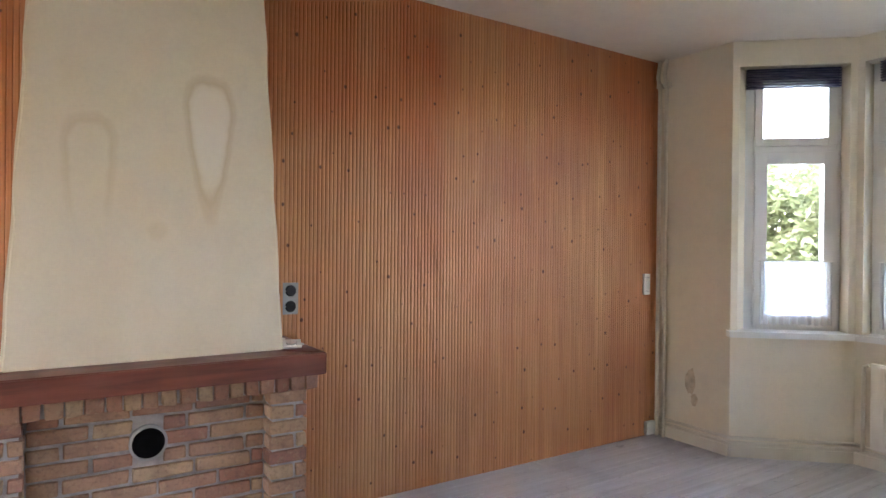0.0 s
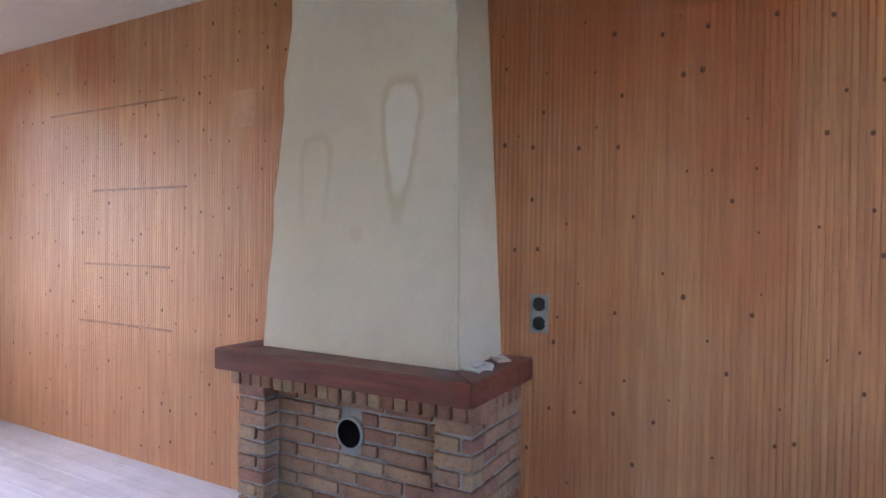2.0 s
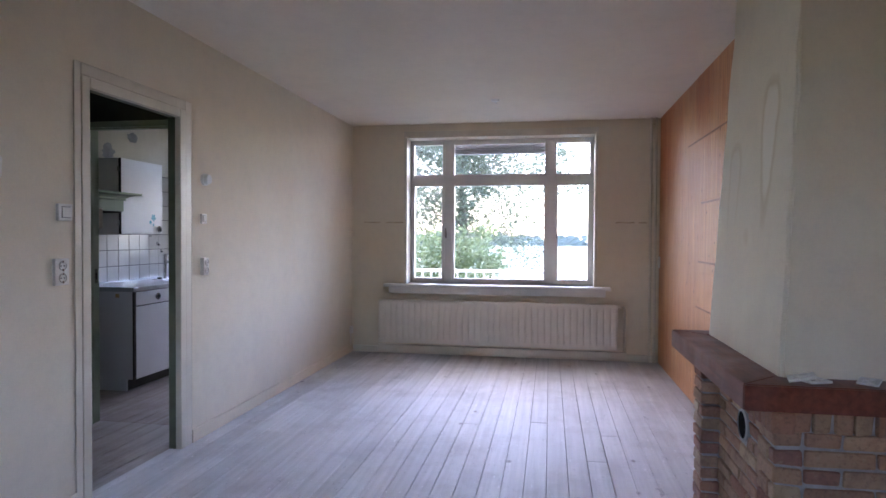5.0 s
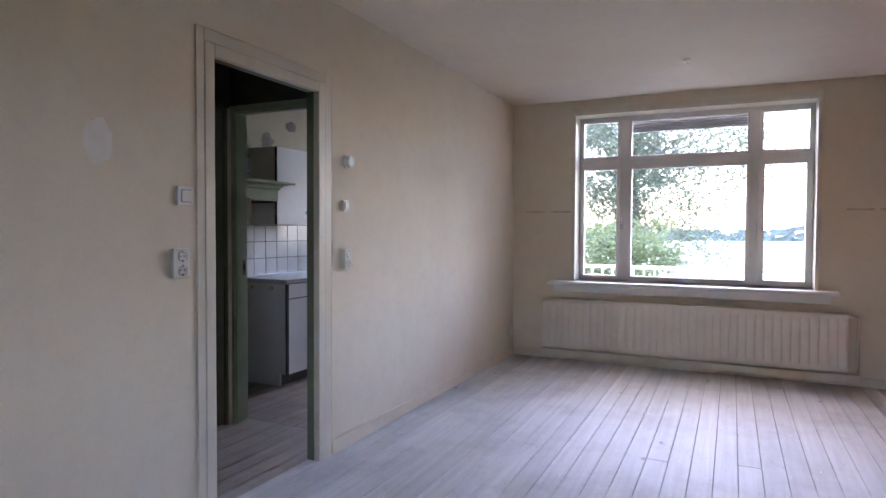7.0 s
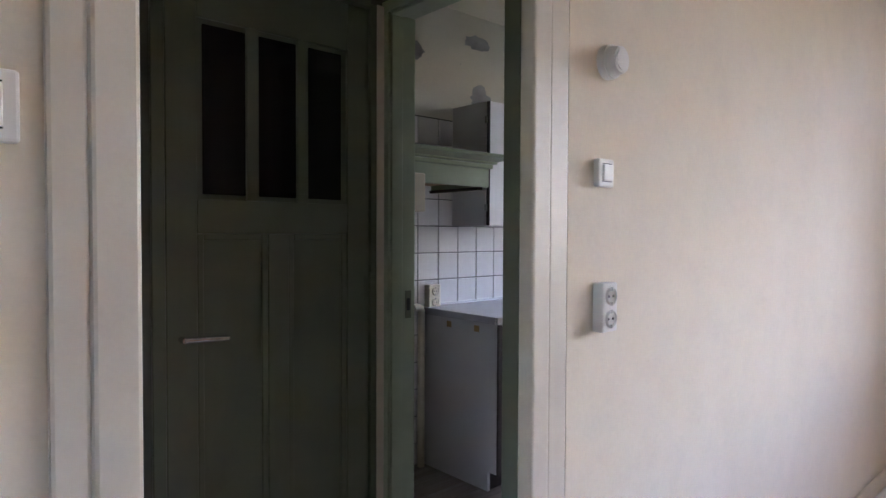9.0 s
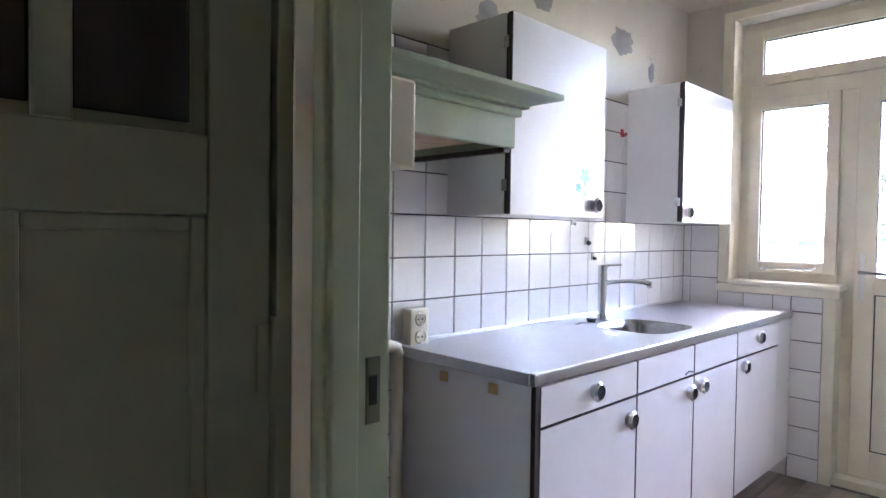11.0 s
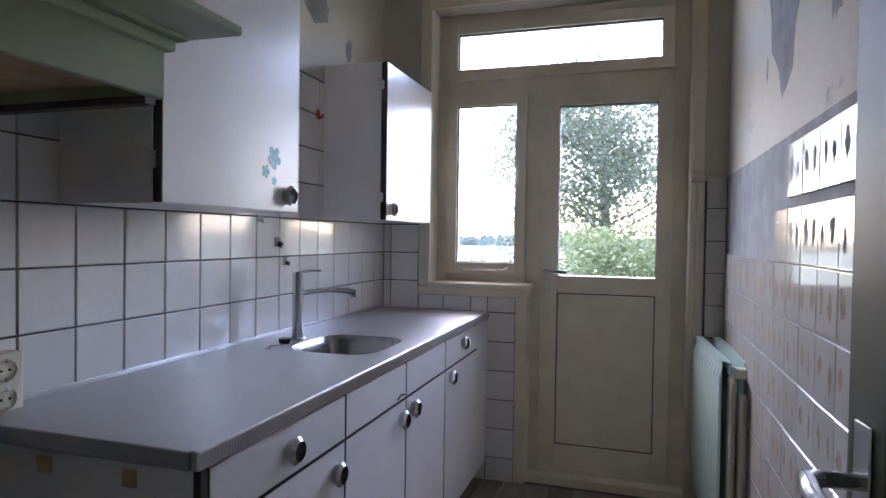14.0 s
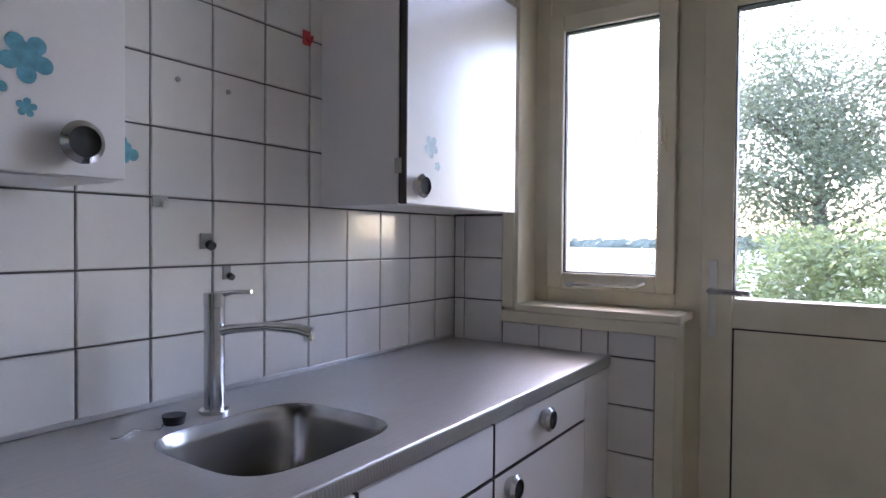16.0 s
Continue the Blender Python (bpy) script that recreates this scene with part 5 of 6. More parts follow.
# plug on its chain
pl = thing("sink_plug", "black rubber sink plug with a bead chain on the worktop", "plug", (-2.62, -1.655, CT))
bm = bmesh.new()
cyl(bm, (0, 0, 0), (0, 0, 0.018), 0.019, 20, 0.023)
part("stopper", bm, "rubber", pl)
bm = bmesh.new()
for k in range(30):
    a = k * 0.35
    bmesh.ops.create_icosphere(bm, subdivisions=1, radius=0.0025, matrix=Matrix.Translation((0.025 + k * 0.0034, 0.018 * math.sin(a * 0.9) * (1 - k / 40), 0.0028)))
tagged(part("bead_chain", bm, "chrome", pl, "bead chain"), kind="stuff")

# wall cabinets


def flower(bm, x, z, r, y, petals=5, turn=0.3):
    c = bm.verts.new((x, y, z))
    pts = []
    for k in range(petals * 8):
        a = 2 * math.pi * k / (petals * 8) + turn
        rr = r * (0.55 + 0.45 * abs(math.sin(petals * (a - turn) / 2)) ** 0.7)
        pts.append(bm.verts.new((x + rr * math.cos(a), y, z + rr * math.sin(a))))
    for k in range(len(pts)):
        bm.faces.new((c, pts[k], pts[(k + 1) % len(pts)]))


def wall_cabinet(xe, xw, z0, z1, knob_side, stickers, pale):
    u = thing("wall_cabinet", "grey-white laminate wall cabinet with dark door edge and ring knob", "cabinet", ((xe + xw) / 2, KS + 0.012, z0), "", "wall cabinets")
    w, h = (xe - xw) / 2, z1 - z0
    bpart("body", (-w, 0, 0), (w, 0.275, h), "laminate", u, 0.002)
    d = bpart("door", (-w + 0.002, 0.283, 0.002), (w - 0.004, 0.302, h - 0.002), "laminate", u, 0.0015)
    bpart("dark_edge", (w - 0.004, 0.283, 0.002), (w - 0.001, 0.302, h - 0.002), "edge", d, 0, "dark brown edge strip")
    bpart("door_gap", (-w + 0.004, 0.275, 0.004), (w - 0.004, 0.283, h - 0.004), "black", u)
    for z in (0.10, h - 0.10):
        bpart("hinge", (w - 0.006, 0.266, z - 0.02), (w + 0.003, 0.29, z + 0.02), "chrome", u, 0.001)
    knob(d, -w + 0.075 if knob_side < 0 else w - 0.05, 0.302, 0.05)
    for i, (x, z, r) in enumerate(stickers):
        bm = bmesh.new()
        flower(bm, x, z, r, 0.3028, 5, 0.3 + i)
        part("flower_sticker", bm, pale, d, "faded turquoise flower sticker", False)
    return u


wall_cabinet(-1.845, -2.44, 1.345, 2.03, -1, [(-0.157, 0.160, 0.036), (-0.113, 0.115, 0.021), (-0.157, 0.091, 0.014)], "sticker")
wall_cabinet(-3.16, -3.76, 1.345, 2.03, 1, [(0.19, 0.16, 0.032), (0.16, 0.11, 0.014)], "sticker_pale")

# cooker hood of painted timber
hdk = thing("cooker_hood", "sage green painted timber cooker hood with a moulded cornice shelf", "cooker hood", (-1.3, KS, 1.54))
HW = -1.70 + 1.3
E0 = HX1 - 0.004 + 1.3
yf = -1.36 - KS
bpart("fascia", (HW, yf - 0.018, 0.0), (E0, yf, 0.10), "hood_green", hdk, 0.003)
bpart("cornice_step", (HW - 0.014, 0.003, 0.095), (E0, yf + 0.016, 0.118), "hood_green", hdk, 0.005)
bpart("cornice_step", (HW - 0.028, 0.003, 0.118), (E0, yf + 0.034, 0.130), "hood_green", hdk, 0.004)
bpart("shelf", (HW - 0.075, 0.003, 0.138), (E0, yf + 0.125, 0.156), "hood_green", hdk, 0.003)
bm = bmesh.new()
vv = [bm.verts.new((x_, y_, z_)) for x_ in (HW - 0.03, E0) for y_, z_ in ((yf + 0.03, 0.128), (yf + 0.11, 0.138), (yf + 0.03, 0.138))]
bm.faces.new(vv[:3])
bm.faces.new(vv[3:])
for q in ((0, 1, 4, 3), (1, 2, 5, 4), (2, 0, 3, 5)):
    bm.faces.new([vv[k_] for k_ in q])
part("cornice_cove", bm, "hood_green", hdk, "", False)
bpart("end_board", (HW, 0.003, 0.0), (HW + 0.018, yf - 0.018, 0.095), "hood_green", hdk, 0.002)
bpart("soffit", (HW + 0.018, 0.003, 0.03), (E0, yf - 0.018, 0.04), "soffit", hdk, 0, "rough brown hardboard underside")
bpart("batten", (HW + 0.002, 0.004, -0.012), (HW + 0.03, yf - 0.02, 0.004), "edge", hdk, 0.002, "dark brown batten")
bx = thing("wall_box", "cream plastic box on the wall beside the kitchen doorway", "box", (HX1, -0.945, 1.385))
bpart("cover", (-0.085, -0.03, 0), (-0.004, 0.025, 0.145), "kitchen_trim", bx, 0.006)

# small things on the tiles
TY = KS + 0.014
ks = wall_plate("double_socket", "cream surface-mounted double socket at the worktop's end", (-1.675, TY, 0.945), 180, 0.085, 0.135, 0, 2, "kitchen_trim", depth=0.045)
bm = bmesh.new()
cyl(bm, (-1.635, -1.76, 0.0), (-1.635, -1.76, 0.86), 0.020, 14)
tube(bm, [(-1.635, -1.76, 0.86), (-1.632, -1.765, 0.885), (-1.61, -1.77, 0.892), (-1.585, -1.77, 0.89)], 0.022, 12)
gp = thing("gas_pipe", "cream painted gas pipe with a small brass valve", "pipe", (0, 0, 0))
for v in bm.verts:
    v.co.x += 0.055
part("pipe", bm, "kitchen_trim", gp)
bm = bmesh.new()
cyl(bm, (-1.53, -1.77, 0.89), (-1.44, -1.77, 0.885), 0.013, 12)
cyl(bm, (-1.49, -1.77, 0.885), (-1.49, -1.77, 0.915), 0.008, 10)
val = part("valve", bm, "metalbox", gp, "dull metal gas valve")
bm = bmesh.new()
cyl(bm, (-1.49, -1.77, 0.912), (-1.49, -1.77, 0.935), 0.016, 14)
part("valve_knob", bm, "black", val)
for nm, lab, x, z, w, h, mat in (("tap_bracket", "grey broken bracket on the tiles", -2.675, 1.335, 0.035, 0.025, "metalbox"), ("pipe_stub", "capped pipe hole in the tiles", -2.79, 1.248, 0.034, 0.036, "patch"), ("pipe_stub", "small rusty hole patch in the tiles", -2.845, 1.172, 0.022, 0.032, "patch")):
    o = thing(nm, lab, "fitting", (x, TY, z))
    bpart("plate", (-w / 2, 0, -h / 2), (w / 2, 0.004, h / 2), mat, o, 0.001)
    bm = bmesh.new()
    cyl(bm, (-0.006, 0.003, -h * 0.2), (-0.006, 0.016, -h * 0.35), 0.011 if h > 0.034 else 0.008, 12)
    part("stub", bm, "plastic" if nm == "tap_bracket" else "rubber", o)
for x, z in ((-2.718, 1.607), (-2.849, 1.605)):
    o = thing("wall_plug", "small grey screw plug in a tile", "screw", (x, TY, z), "", "screw plugs")
    bm = bmesh.new()
    cyl(bm, (0, 0, 0), (0, 0.003, 0), 0.006, 10)
    part("plug", bm, "metalbox", o)
rh = thing("red_hook", "small red plastic hook on the tiles", "hook", (-3.10, TY, 1.80))
bpart("plate", (-0.014, 0, -0.018), (0.014, 0.003, 0.022), "red", rh, 0.001)
bm = bmesh.new()
tube(bm, [(0, 0.003, 0.0), (0, 0.016, -0.015), (0, 0.022, -0.008), (0, 0.023, 0.004)], 0.004, 8)
part("prong", bm, "red", rh)
st = thing("tile_sticker", "turquoise sticker peeling off a tile", "sticker", (-2.60, TY + 0.0006, 1.43))
bm = bmesh.new()
flower(bm, -0.005, 0, 0.024, 0, 3, 0.2)
flower(bm, 0.012, 0.028, 0.016, 0, 4, 0.9)
part("motif", bm, "sticker", st, "", False)

# bare patches on the north kitchen wall


def ragged(bm, cx, cz, w, h, y, rnd, n=22, jag=0.35):
    c = bm.verts.new((cx, y, cz))
    pts = []
    for k in range(n):
        a = 2 * math.pi * k / n
        f = 1 - jag * rnd.random()
        pts.append(bm.verts.new((cx + w * f * math.cos(a), y, cz + h * f * math.sin(a))))
    for k in range(n):
        bm.faces.new((c, pts[k], pts[(k + 1) % n]))


rnd = random.Random(5)
for cx, cz, w, h in ((-2.74, 2.08, 0.26, 0.38), (-2.25, 1.88, 0.06, 0.15), (-3.0, 1.85, 0.02, 0.05), (-2.78, 1.78, 0.012, 0.04)):
    bm = bmesh.new()
    ragged(bm, cx, cz, w, h, KN - 0.0052, rnd)
    tagged(new("bare_patch", mesh_of("bare_patch", bm, "patch")), "bare grey cement patch where plaster has come off", "patch", "bare patches")
for cx, cz, w, h in ((-2.08, 2.12, 0.10, 0.09), (-3.11, 2.27, 0.12, 0.09), (-3.42, 2.17, 0.04, 0.07), (-2.42, 2.30, 0.10, 0.06), (-1.55, 2.32, 0.10, 0.07), (-2.05, 2.45, 0.12, 0.05)):
    bm = bmesh.new()
    ragged(bm, cx, cz, w, h, KS + 0.002, rnd)
    tagged(new("bare_patch", mesh_of("bare_patch", bm, "patch")), "bare grey patch in the yellow kitchen plaster", "patch", "bare patches")
M["filler"] = plain("white_filler", (0.77, 0.73, 0.65), 0.7)
bm = bmesh.new()
ragged(bm, 0.905, 1.62, 0.065, 0.10, YS + 0.0015, rnd, 16, 0.25)
tagged(new("filler_patch", mesh_of("filler_patch", bm, "filler")), "white filler patch on the door wall", "patch")

# ---------------------------------------------------------------- outside
G = -3.2
bm = bmesh.new()
bmesh.ops.create_grid(bm, x_segments=40, y_segments=40, size=1500)
for v in bm.verts:
    v.co.z = G
structure("ground", bm, "grass", "flat green meadow reaching the horizon", "ground")
bal = thing("balcony", "concrete balcony with a grey bar railing", "balcony", (-4.7, 1.0, 0))
bpart("slab", (-0.45, -3.5, -0.25), (0.50, 3.0, -0.03), "patch", bal)
bm = bmesh.new()
box(bm, (-0.42, -3.45, 0.86), (-0.37, 2.95, 0.90), 0.006)
box(bm, (-0.41, -3.45, 0.06), (-0.38, 2.95, 0.09), 0.004)
part("rail", bm, "rail", bal, "", False)
me = None
for k in range(54):
    y = -3.42 + k * 0.12
    if me is None:
        bm = bmesh.new()
        box(bm, (-0.007, -0.012, 0.09), (0.007, 0.012, 0.86))
        me = mesh_of("bar", bm, "rail")
    o = new("bar", me)
    o.parent = bal
    o.location = (-0.395, y, 0)


def tree(name, label, at, height, crown_z, radius, leaves, leaf, mat, seed, flat=1.0):
    rnd = random.Random(seed)
    t = thing(name, label, "tree", at)
    bm = bmesh.new()
    tube(bm, [(0, 0, -0.1), (0.1, 0.05, crown_z * 0.6), (0.0, 0.1, crown_z), (0.1, -0.1, height * 0.8)], [radius * 0.075, radius * 0.06, radius * 0.045, 0.03], 10)
    tips = []
    for k in range(34):
        a = k * 2.399 + rnd.uniform(-0.3, 0.3)
        z = crown_z * 0.85 + (height * 0.9 - crown_z) * (k / 34) ** 0.9
        f = math.sin(math.pi * min(1, max(0.12, 0.22 + 0.72 * (z - crown_z * 0.8) / (height - crown_z * 0.8)))) ** 0.7
        r = radius * f * rnd.uniform(0.75, 1.05)
        p0 = Vector((0.05, 0, z))
        p2 = Vector((math.cos(a) * r, math.sin(a) * r, z + r * rnd.uniform(0.05, 0.45) * flat))
        p1 = p0.lerp(p2, 0.5) + Vector((0, 0, 0.1 * r))
        tube(bm, [p0, p1, p2], [radius * 0.010, radius * 0.005, 0.006], 6)
        tips.append((p0, p1, p2))
    part("trunk", bm, "bark", t)
    vs, fs = [], []
    clumps = []
    for p0, p1, p2 in tips:
        for q in range(12):
            c = (p0.lerp(p1, 0.6) if q < 3 else p1.lerp(p2, rnd.uniform(0.2, 1.15))) + Vector([rnd.gauss(0, radius * 0.13) for _ in range(3)])
            clumps.append((c, radius * rnd.uniform(0.07, 0.15)))
    for k in range(leaves):
        c, s = clumps[k % len(clumps)]
        p = c + Vector((rnd.gauss(0, s), rnd.gauss(0, s), rnd.gauss(0, s * 0.7)))
        u = Vector((rnd.gauss(0, 1), rnd.gauss(0, 1), rnd.gauss(0, 0.6))).normalized() * leaf * rnd.uniform(0.6, 1.2)
        w = u.orthogonal().normalized() * leaf * rnd.uniform(0.3, 0.55)
        w.rotate(Matrix.Rotation(rnd.uniform(0, 6.28), 3, u))
        i = len(vs)
        vs += [p - u, p + w, p + u, p - w]
        fs.append((i, i + 1, i + 2, i + 3))
    cm = bpy.data.meshes.new("crown")
    cm.from_pydata([tuple(v) for v in vs], [], fs)
    cm.materials.append(M[mat])
    o = new("crown", cm)
    o.parent = t
    return t


tree("tree", "tall leafy tree beyond the balcony, grey-green", (-24, -1.6, G), 11.0, 4.4, 5.0, 52000, 0.085, "leaf", 3)
tree("bush", "light green willow bush in front of the tall tree", (-17, -0.9, G), 5.0, 1.2, 1.9, 9000, 0.09, "bush", 8)
tree("bush", "light green bush on the meadow's edge", (-21, -4.6, G), 3.4, 0.8, 1.8, 5000, 0.10, "bush", 9)
for k, (x, y, h, r) in enumerate(((30, 18, 9.0, 4.2), (33, 25, 8.8, 4.4), (28, 11, 8.6, 4.0), (36, 4, 9.2, 4.4), (31, -4, 8.6, 4.2), (27, 24, 7.8, 3.8), (34, 13, 9.4, 4.4))):
    tree("tree", "round green street tree across from the bay", (x, y, G), h, 1.8, r, 9000, 0.24, "bush", 20 + k)
# far hedge line of many small crowns
rnd = random.Random(4)
vs, fs = [], []
for k in range(2600):
    y = rnd.uniform(-420, 420)
    x = -330 + rnd.uniform(-12, 12)
    hgt = 3.0 + 4.5 * abs(math.sin(y * 0.021) * math.sin(y * 0.0083 + 1)) + rnd.uniform(0, 1.5)
    z = G + rnd.uniform(0, 1) * hgt
    s = rnd.uniform(1.2, 2.6)
    i = len(vs)
    a = rnd.uniform(0, 3.14)
    vs += [(x - s * 0.3, y - s, z - s * 0.5), (x + s * 0.2, y + s, z - s * 0.4), (x, y + s * 0.7, z + s * 0.6), (x, y - s * 0.6, z + s * 0.5)]
    fs.append((i, i + 1, i + 2, i + 3))
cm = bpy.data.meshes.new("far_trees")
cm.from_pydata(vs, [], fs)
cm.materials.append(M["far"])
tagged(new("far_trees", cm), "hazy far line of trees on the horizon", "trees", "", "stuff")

# ---------------------------------------------------------------- floor boards
gapbm = bmesh.new()
box(gapbm, (-4.3, -2.1, -0.2), (4.6, YN + 0.2, -0.014))
floor = structure("floor", gapbm, "gap", "worn whitewashed floorboards with dark joints", "floor")


def board(x0, x1, y0, y1, mat, thick=0.014):
    bm = bmesh.new()
    box(bm, (x0, y0, -thick), (x1, y1, 0.0))
    top = [e for e in bm.edges if abs(e.verts[0].co.z) < 1e-6 and abs(e.verts[1].co.z) < 1e-6]
    bmesh.ops.bevel(bm, geom=top, offset=0.002, segments=1, affect="EDGES")
    me = mesh_of("floorboard", bm, mat)
    o = new("floorboard", me)
    o.parent = floor
    o.location.z = rnd.uniform(-0.0012, 0.0)
    return o


rnd = random.Random(11)
BWID = 0.119
y = 2.038 - 18 * BWID
while y < YN:
    hi = min(y + BWID, YN)
    cuts = [XW, rnd.uniform(-2.6, 3.2), 4.25] if rnd.random() < 0.45 else [XW, 4.25]
    for a, b in zip(cuts, cuts[1:]):
        board(a + 0.0015, b - 0.0015, y + 0.0015, hi - 0.0015, "floor")
    y = hi
    if YN - y < 0.02:
        break
y = KS
while y < YS - 0.072:
    hi = min(y + BWID, YS - 0.07)
    board(KX + 0.002, HX1 - 0.02, y + 0.002, hi - 0.002, "kitchen_floor")
    board(HX1 - 0.017, 0.5, y + 0.002, hi - 0.002, "hall_floor")
    y = hi

# ---------------------------------------------------------------- pine panelling: reeded slats
pan = thing("wall_panelling", "orange-stained knotty pine panelling of narrow reeded slats", "panelling", (0, YN, 0), "structure")
P = 0.0202


def slat_outline(bm, x):
    prof = [(0.0002, 0.012), (0.0002, -0.0087), (0.0026, -0.0111), (0.0055, -0.012), (P - 0.0055, -0.012), (P - 0.0026, -0.0111), (P - 0.0002, -0.0087), (P - 0.0002, 0.012)]
    lo = [bm.verts.new((x + a, b, 0.0)) for a, b in prof]
    hi = [bm.verts.new((x + a, b, H)) for a, b in prof]
    for k in range(len(prof) - 1):
        bm.faces.new((lo[k], lo[k + 1], hi[k + 1], hi[k]))


bm = bmesh.new()
slat_outline(bm, 0)
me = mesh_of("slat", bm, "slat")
n_all = int((XE - XW) / P)
for k in range(300):
    o = new("slat", me)
    o.parent = pan
    o.location = (XE - (k + 1) * P, 0, 0)
bm = bmesh.new()
x = XE - 301 * P
while x > XW - P:
    slat_outline(bm, max(x, XW))
    x -= P
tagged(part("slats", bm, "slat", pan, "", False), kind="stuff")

# ---------------------------------------------------------------- bricks of the fireplace
rnd = random.Random(21)
brick_meshes = {}


def brick(cx, cy, cz, lx, ly, lz):
    key = (round(lx, 2), round(ly, 2), round(lz, 3), rnd.randrange(3))
    if key not in brick_meshes:
        bm = bmesh.new()
        vs = box(bm, (-lx / 2, -ly / 2, -lz / 2), (lx / 2, ly / 2, lz / 2))
        for v in vs:
            v.co += Vector([rnd.uniform(-0.0035, 0.0035) for _ in range(3)])
        bmesh.ops.bevel(bm, geom=bm.edges[:], offset=0.0035, segments=1, affect="EDGES")
        brick_meshes[key] = mesh_of("brick", bm, "brick")
    o = new("brick", brick_meshes[key])
    o.parent = fp
    o.location = Vector((cx, cy, cz)) - FO + Vector((0, rnd.uniform(-0.002, 0.002), 0))


def course(x0, x1, yface, z, h, off, side=0, length=0.205, j=0.012, deep=0.05):
    """A course of stretchers; side 0 faces the room, 1 faces east (then x0, x1 run along y)."""
    x = x0 - off
    while x < x1 - 0.02:
        a, b = max(x, x0), min(x + length, x1)
        if b - a > 0.03:
            if side == 0:
                brick((a + b) / 2, yface + deep / 2, z + h / 2, b - a, deep, h)
            else:
                brick(yface - 0.025, (a + b) / 2, z + h / 2, 0.05, b - a, h)
        x += length + j


ch_ = 0.060
for k in range(12):
    z = 0.004 + k * ch_
    hh = ch_ - 0.012
    alt = k % 2
    course(FX0, -0.023, FY, z, hh, 0.0, length=0.154 if alt else 0.10, deep=0.085)
    course(0.785, FX1, FY, z, hh, 0.0, length=0.15 if alt else 0.095, deep=0.085)
    if 0.46 < z < 0.62:
        course(-0.018, 0.303, FB, z, hh, 0.11 if alt else 0.02)
        course(0.411, 0.780, FB, z, hh, 0.05 if alt else 0.13)
    else:
        course(-0.018, 0.780, FB, z, hh, 0.11 if alt else 0.02)
    course(FY + 0.095, yb, FX1, z, hh, 0.10 if alt else 0.0, 1)
    course(FY + 0.095, yb, FX0 + 0.05, z, hh, 0.10 if alt else 0.0, 1)
x = FX0 - 0.03
while x < FX1 + 0.0:
    w = rnd.uniform(0.045, 0.056)
    brick(x + w / 2, FY + 0.016, 0.749, w, 0.07, 0.070)
    x += w + 0.009
y = FY + 0.06
while y < yb - 0.05:
    brick(FX1 - 0.02, y + 0.025, 0.749, 0.055, 0.05, 0.070)
    brick(FX0 + 0.01, y + 0.025, 0.749, 0.055, 0.05, 0.070)
    y += 0.061

# ---------------------------------------------------------------- kitchen tiles
TP, TT = 0.153, 0.1485
tile_mesh = {}


def tile(parent, o, mat, w=TT, h=TT, rot=0.0):
    key = (mat, round(w, 3), round(h, 3))
    if key not in tile_mesh:
        bm = bmesh.new()
        box(bm, (-w / 2, -0.004, -h / 2), (w / 2, 0.004, h / 2))
        es = [e for e in bm.edges if all(v.co.y > 0 for v in e.verts)]
        bmesh.ops.bevel(bm, geom=es, offset=0.0022, segments=1, affect="EDGES")
        tile_mesh[key] = mesh_of("tile", bm, mat)
    t = new("tile", tile_mesh[key])
    t.parent = parent
    t.matrix_parent_inverse = parent.matrix_world.inverted()
    t.location = o
    t.rotation_euler = (radians(rnd.uniform(-0.35, 0.35)), 0, radians(rot + rnd.uniform(-0.35, 0.35)))
    return t


bpy.context.view_layer.update()
rnd = random.Random(31)
KSW = bpy.data.objects["wall_kitchen_south"]
bm = bmesh.new()
box(bm, (KX, KS, 0), (HX1, KS + 0.006, 1.96))
gr = part("grout_bed", bm, "grout", KSW, "dark grout between the tiles", False)
k = 0
x = -2.504 + TP * 11
while x > KX + 0.03:
    a, b = max(x - TP, KX + 0.002), min(x, HX1 - 0.003)
    if b - a > 0.03:
        for r in range(13):
            z = 1.190 - TP * 8 + r * TP + TP / 2
            if -1.60 > b and z < 0.80:
                continue
            if z < 0:
                continue
            tile(KSW, ((a + b) / 2, KS + 0.008, z), "tile", round(b - a - 0.0045, 3), TT)
    x -= TP
KWW = bpy.data.objects["wall_kitchen_west"]
bm = bmesh.new()
box(bm, (KX, KS + 0.006, 0), (KX + 0.005, KO[0] - 0.055, 1.36))
box(bm, (KX, KO[0] - 0.055, 0), (KX + 0.005, KDO - 0.025, KSILL - 0.043))
part("grout_bed", bm, "grout", KWW, "dark grout between the tiles", False)
edges = [KS + 0.014, -1.755, -1.592, -1.449, -1.296, -1.205, KDO - 0.025]
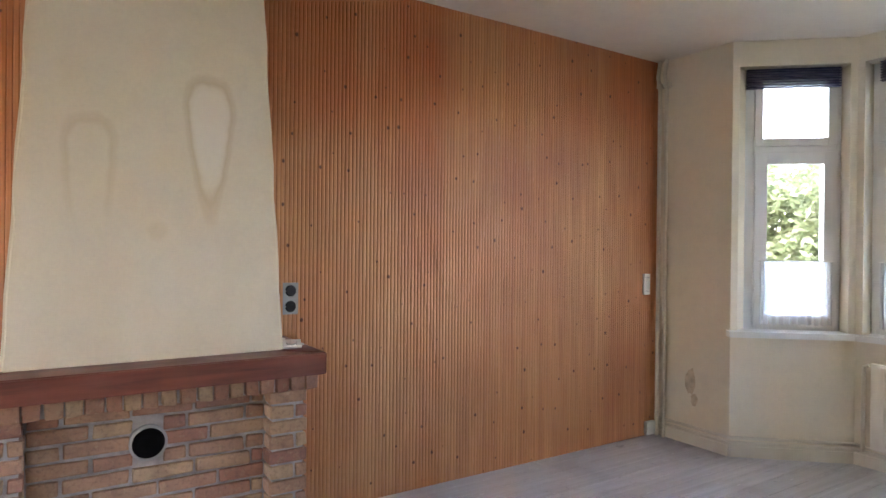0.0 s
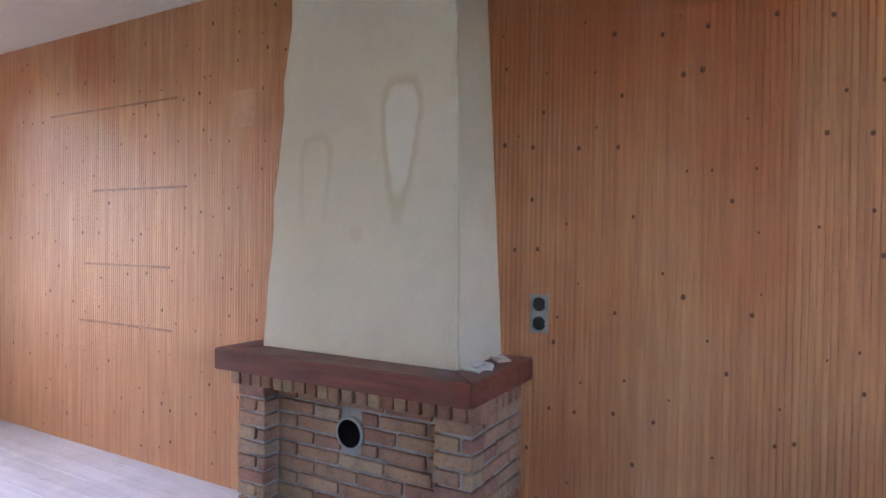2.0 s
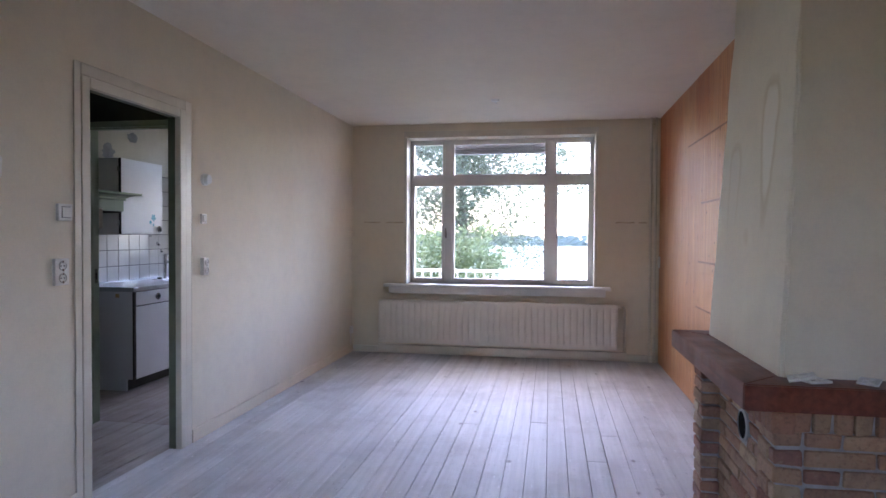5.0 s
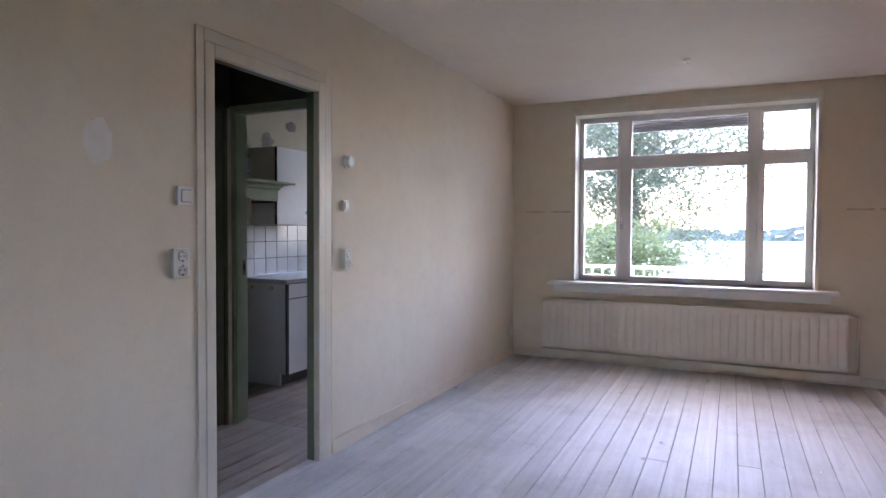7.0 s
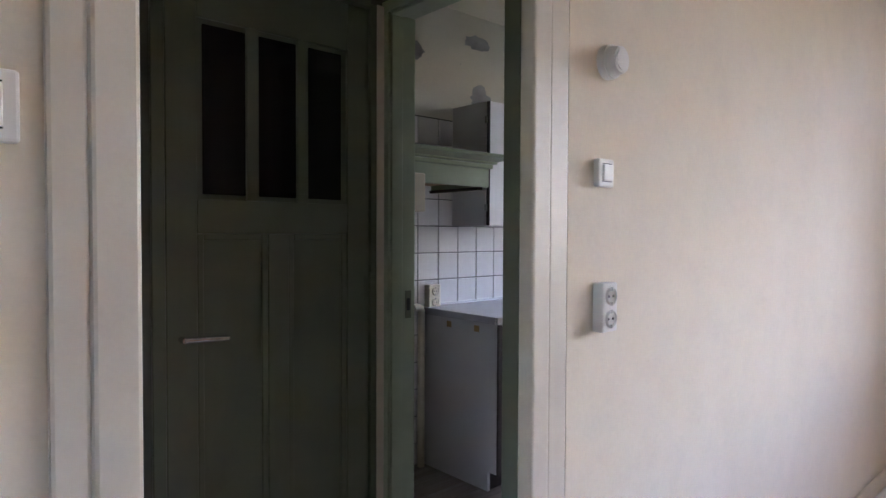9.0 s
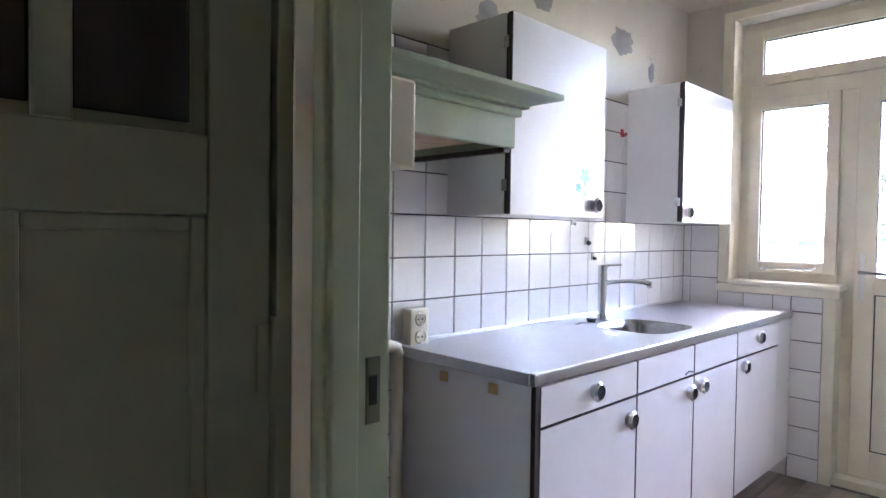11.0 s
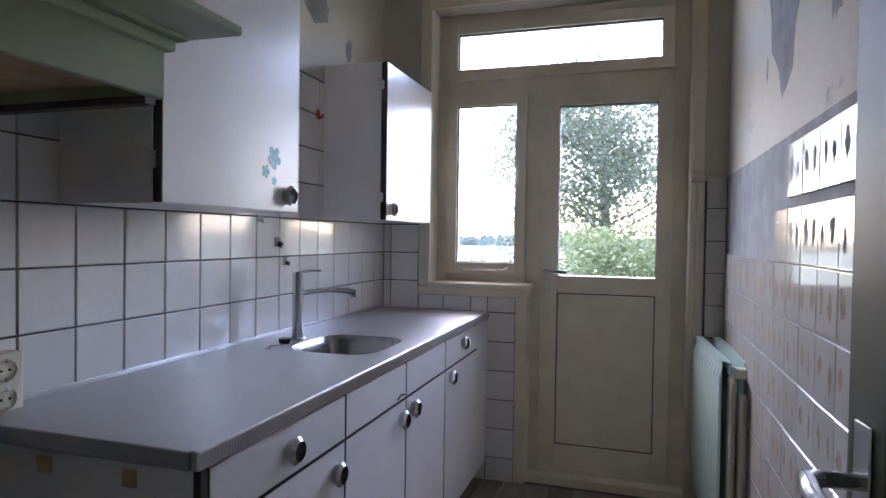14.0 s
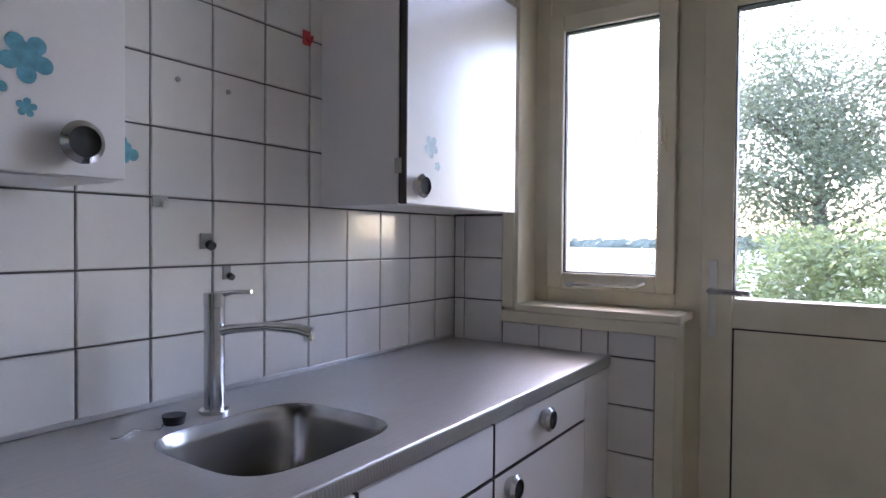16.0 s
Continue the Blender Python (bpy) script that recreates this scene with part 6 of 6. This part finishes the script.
for r in range(9):
    z = 1.190 - TP * 8 + r * TP + TP / 2
    for a, b in zip(edges, edges[1:]):
        if z < 0.0:
            continue
        if z > 0.92 and b > -1.59:
            if r == 6:
                tile(KWW, (KX + 0.007, (a + b) / 2, 0.925), "tile", round(b - a - 0.0045, 3), 0.076, -90)
            continue
        tile(KWW, (KX + 0.007, (a + b) / 2, z), "tile", round(b - a - 0.0045, 3), TT, -90)
KNW = bpy.data.objects["wall_kitchen_north"]
bm = bmesh.new()
box(bm, (KX + 0.012, KN - 0.010, 0), (HX1 - 0.05, KN - 0.004, 1.575))
part("grout_bed", bm, "patch", KNW, "grey cement bed of the tiles", False)
gl1, gl2 = [], []
ROW0 = 1.218 - TP * 8
for r in range(11):
    z = ROW0 + r * TP + (0.024 if r >= 9 else 0) + TP / 2
    if z - TP / 2 > 1.57 or z - TP / 2 < -0.06:
        continue
    x = KX + 0.02
    while x + TP < HX1 - 0.05:
        if r >= 8 and x < -3.05 + (0.15 if r == 8 else 0.3):
            x += TP
            continue
        if r < 10:
            tile(KNW, (x + TP / 2, KN - 0.012, z), "tile_old", TT, TT if z > 0.1 else TT, 180)
        x += TP
# leftover adhesive dabs: one ragged dab or two on each tile
for r in range(10):
    z = ROW0 + r * TP + (0.024 if r >= 9 else 0) + TP / 2
    x = KX + 0.02
    while x + TP < HX1 - 0.05:
        for q in range(2):
            bm = bmesh.new()
            ragged(bm, x + TP * (0.27 + 0.46 * q) + rnd.uniform(-0.01, 0.01), z + rnd.uniform(-0.012, 0.012), rnd.uniform(0.012, 0.026), rnd.uniform(0.030, 0.052), KN - 0.0168, rnd, 12, 0.5)
            if z > 0.1 and not (r >= 8 and x < -2.75):
                dm = mesh_of("adhesive_dab", bm, "glue_grey" if r >= 8 else "glue")
                o = new("adhesive_dab", dm)
                o.parent = KNW
            else:
                bm.free()
        x += TP
for r in range(10):
    z = 0.05 + r * TP + TP / 2
    if z < 1.53:
        tile(bpy.data.objects["wall_pipe_box"], (KX + 0.014, -0.105, z), "tile_old", 0.085, TT, -90)
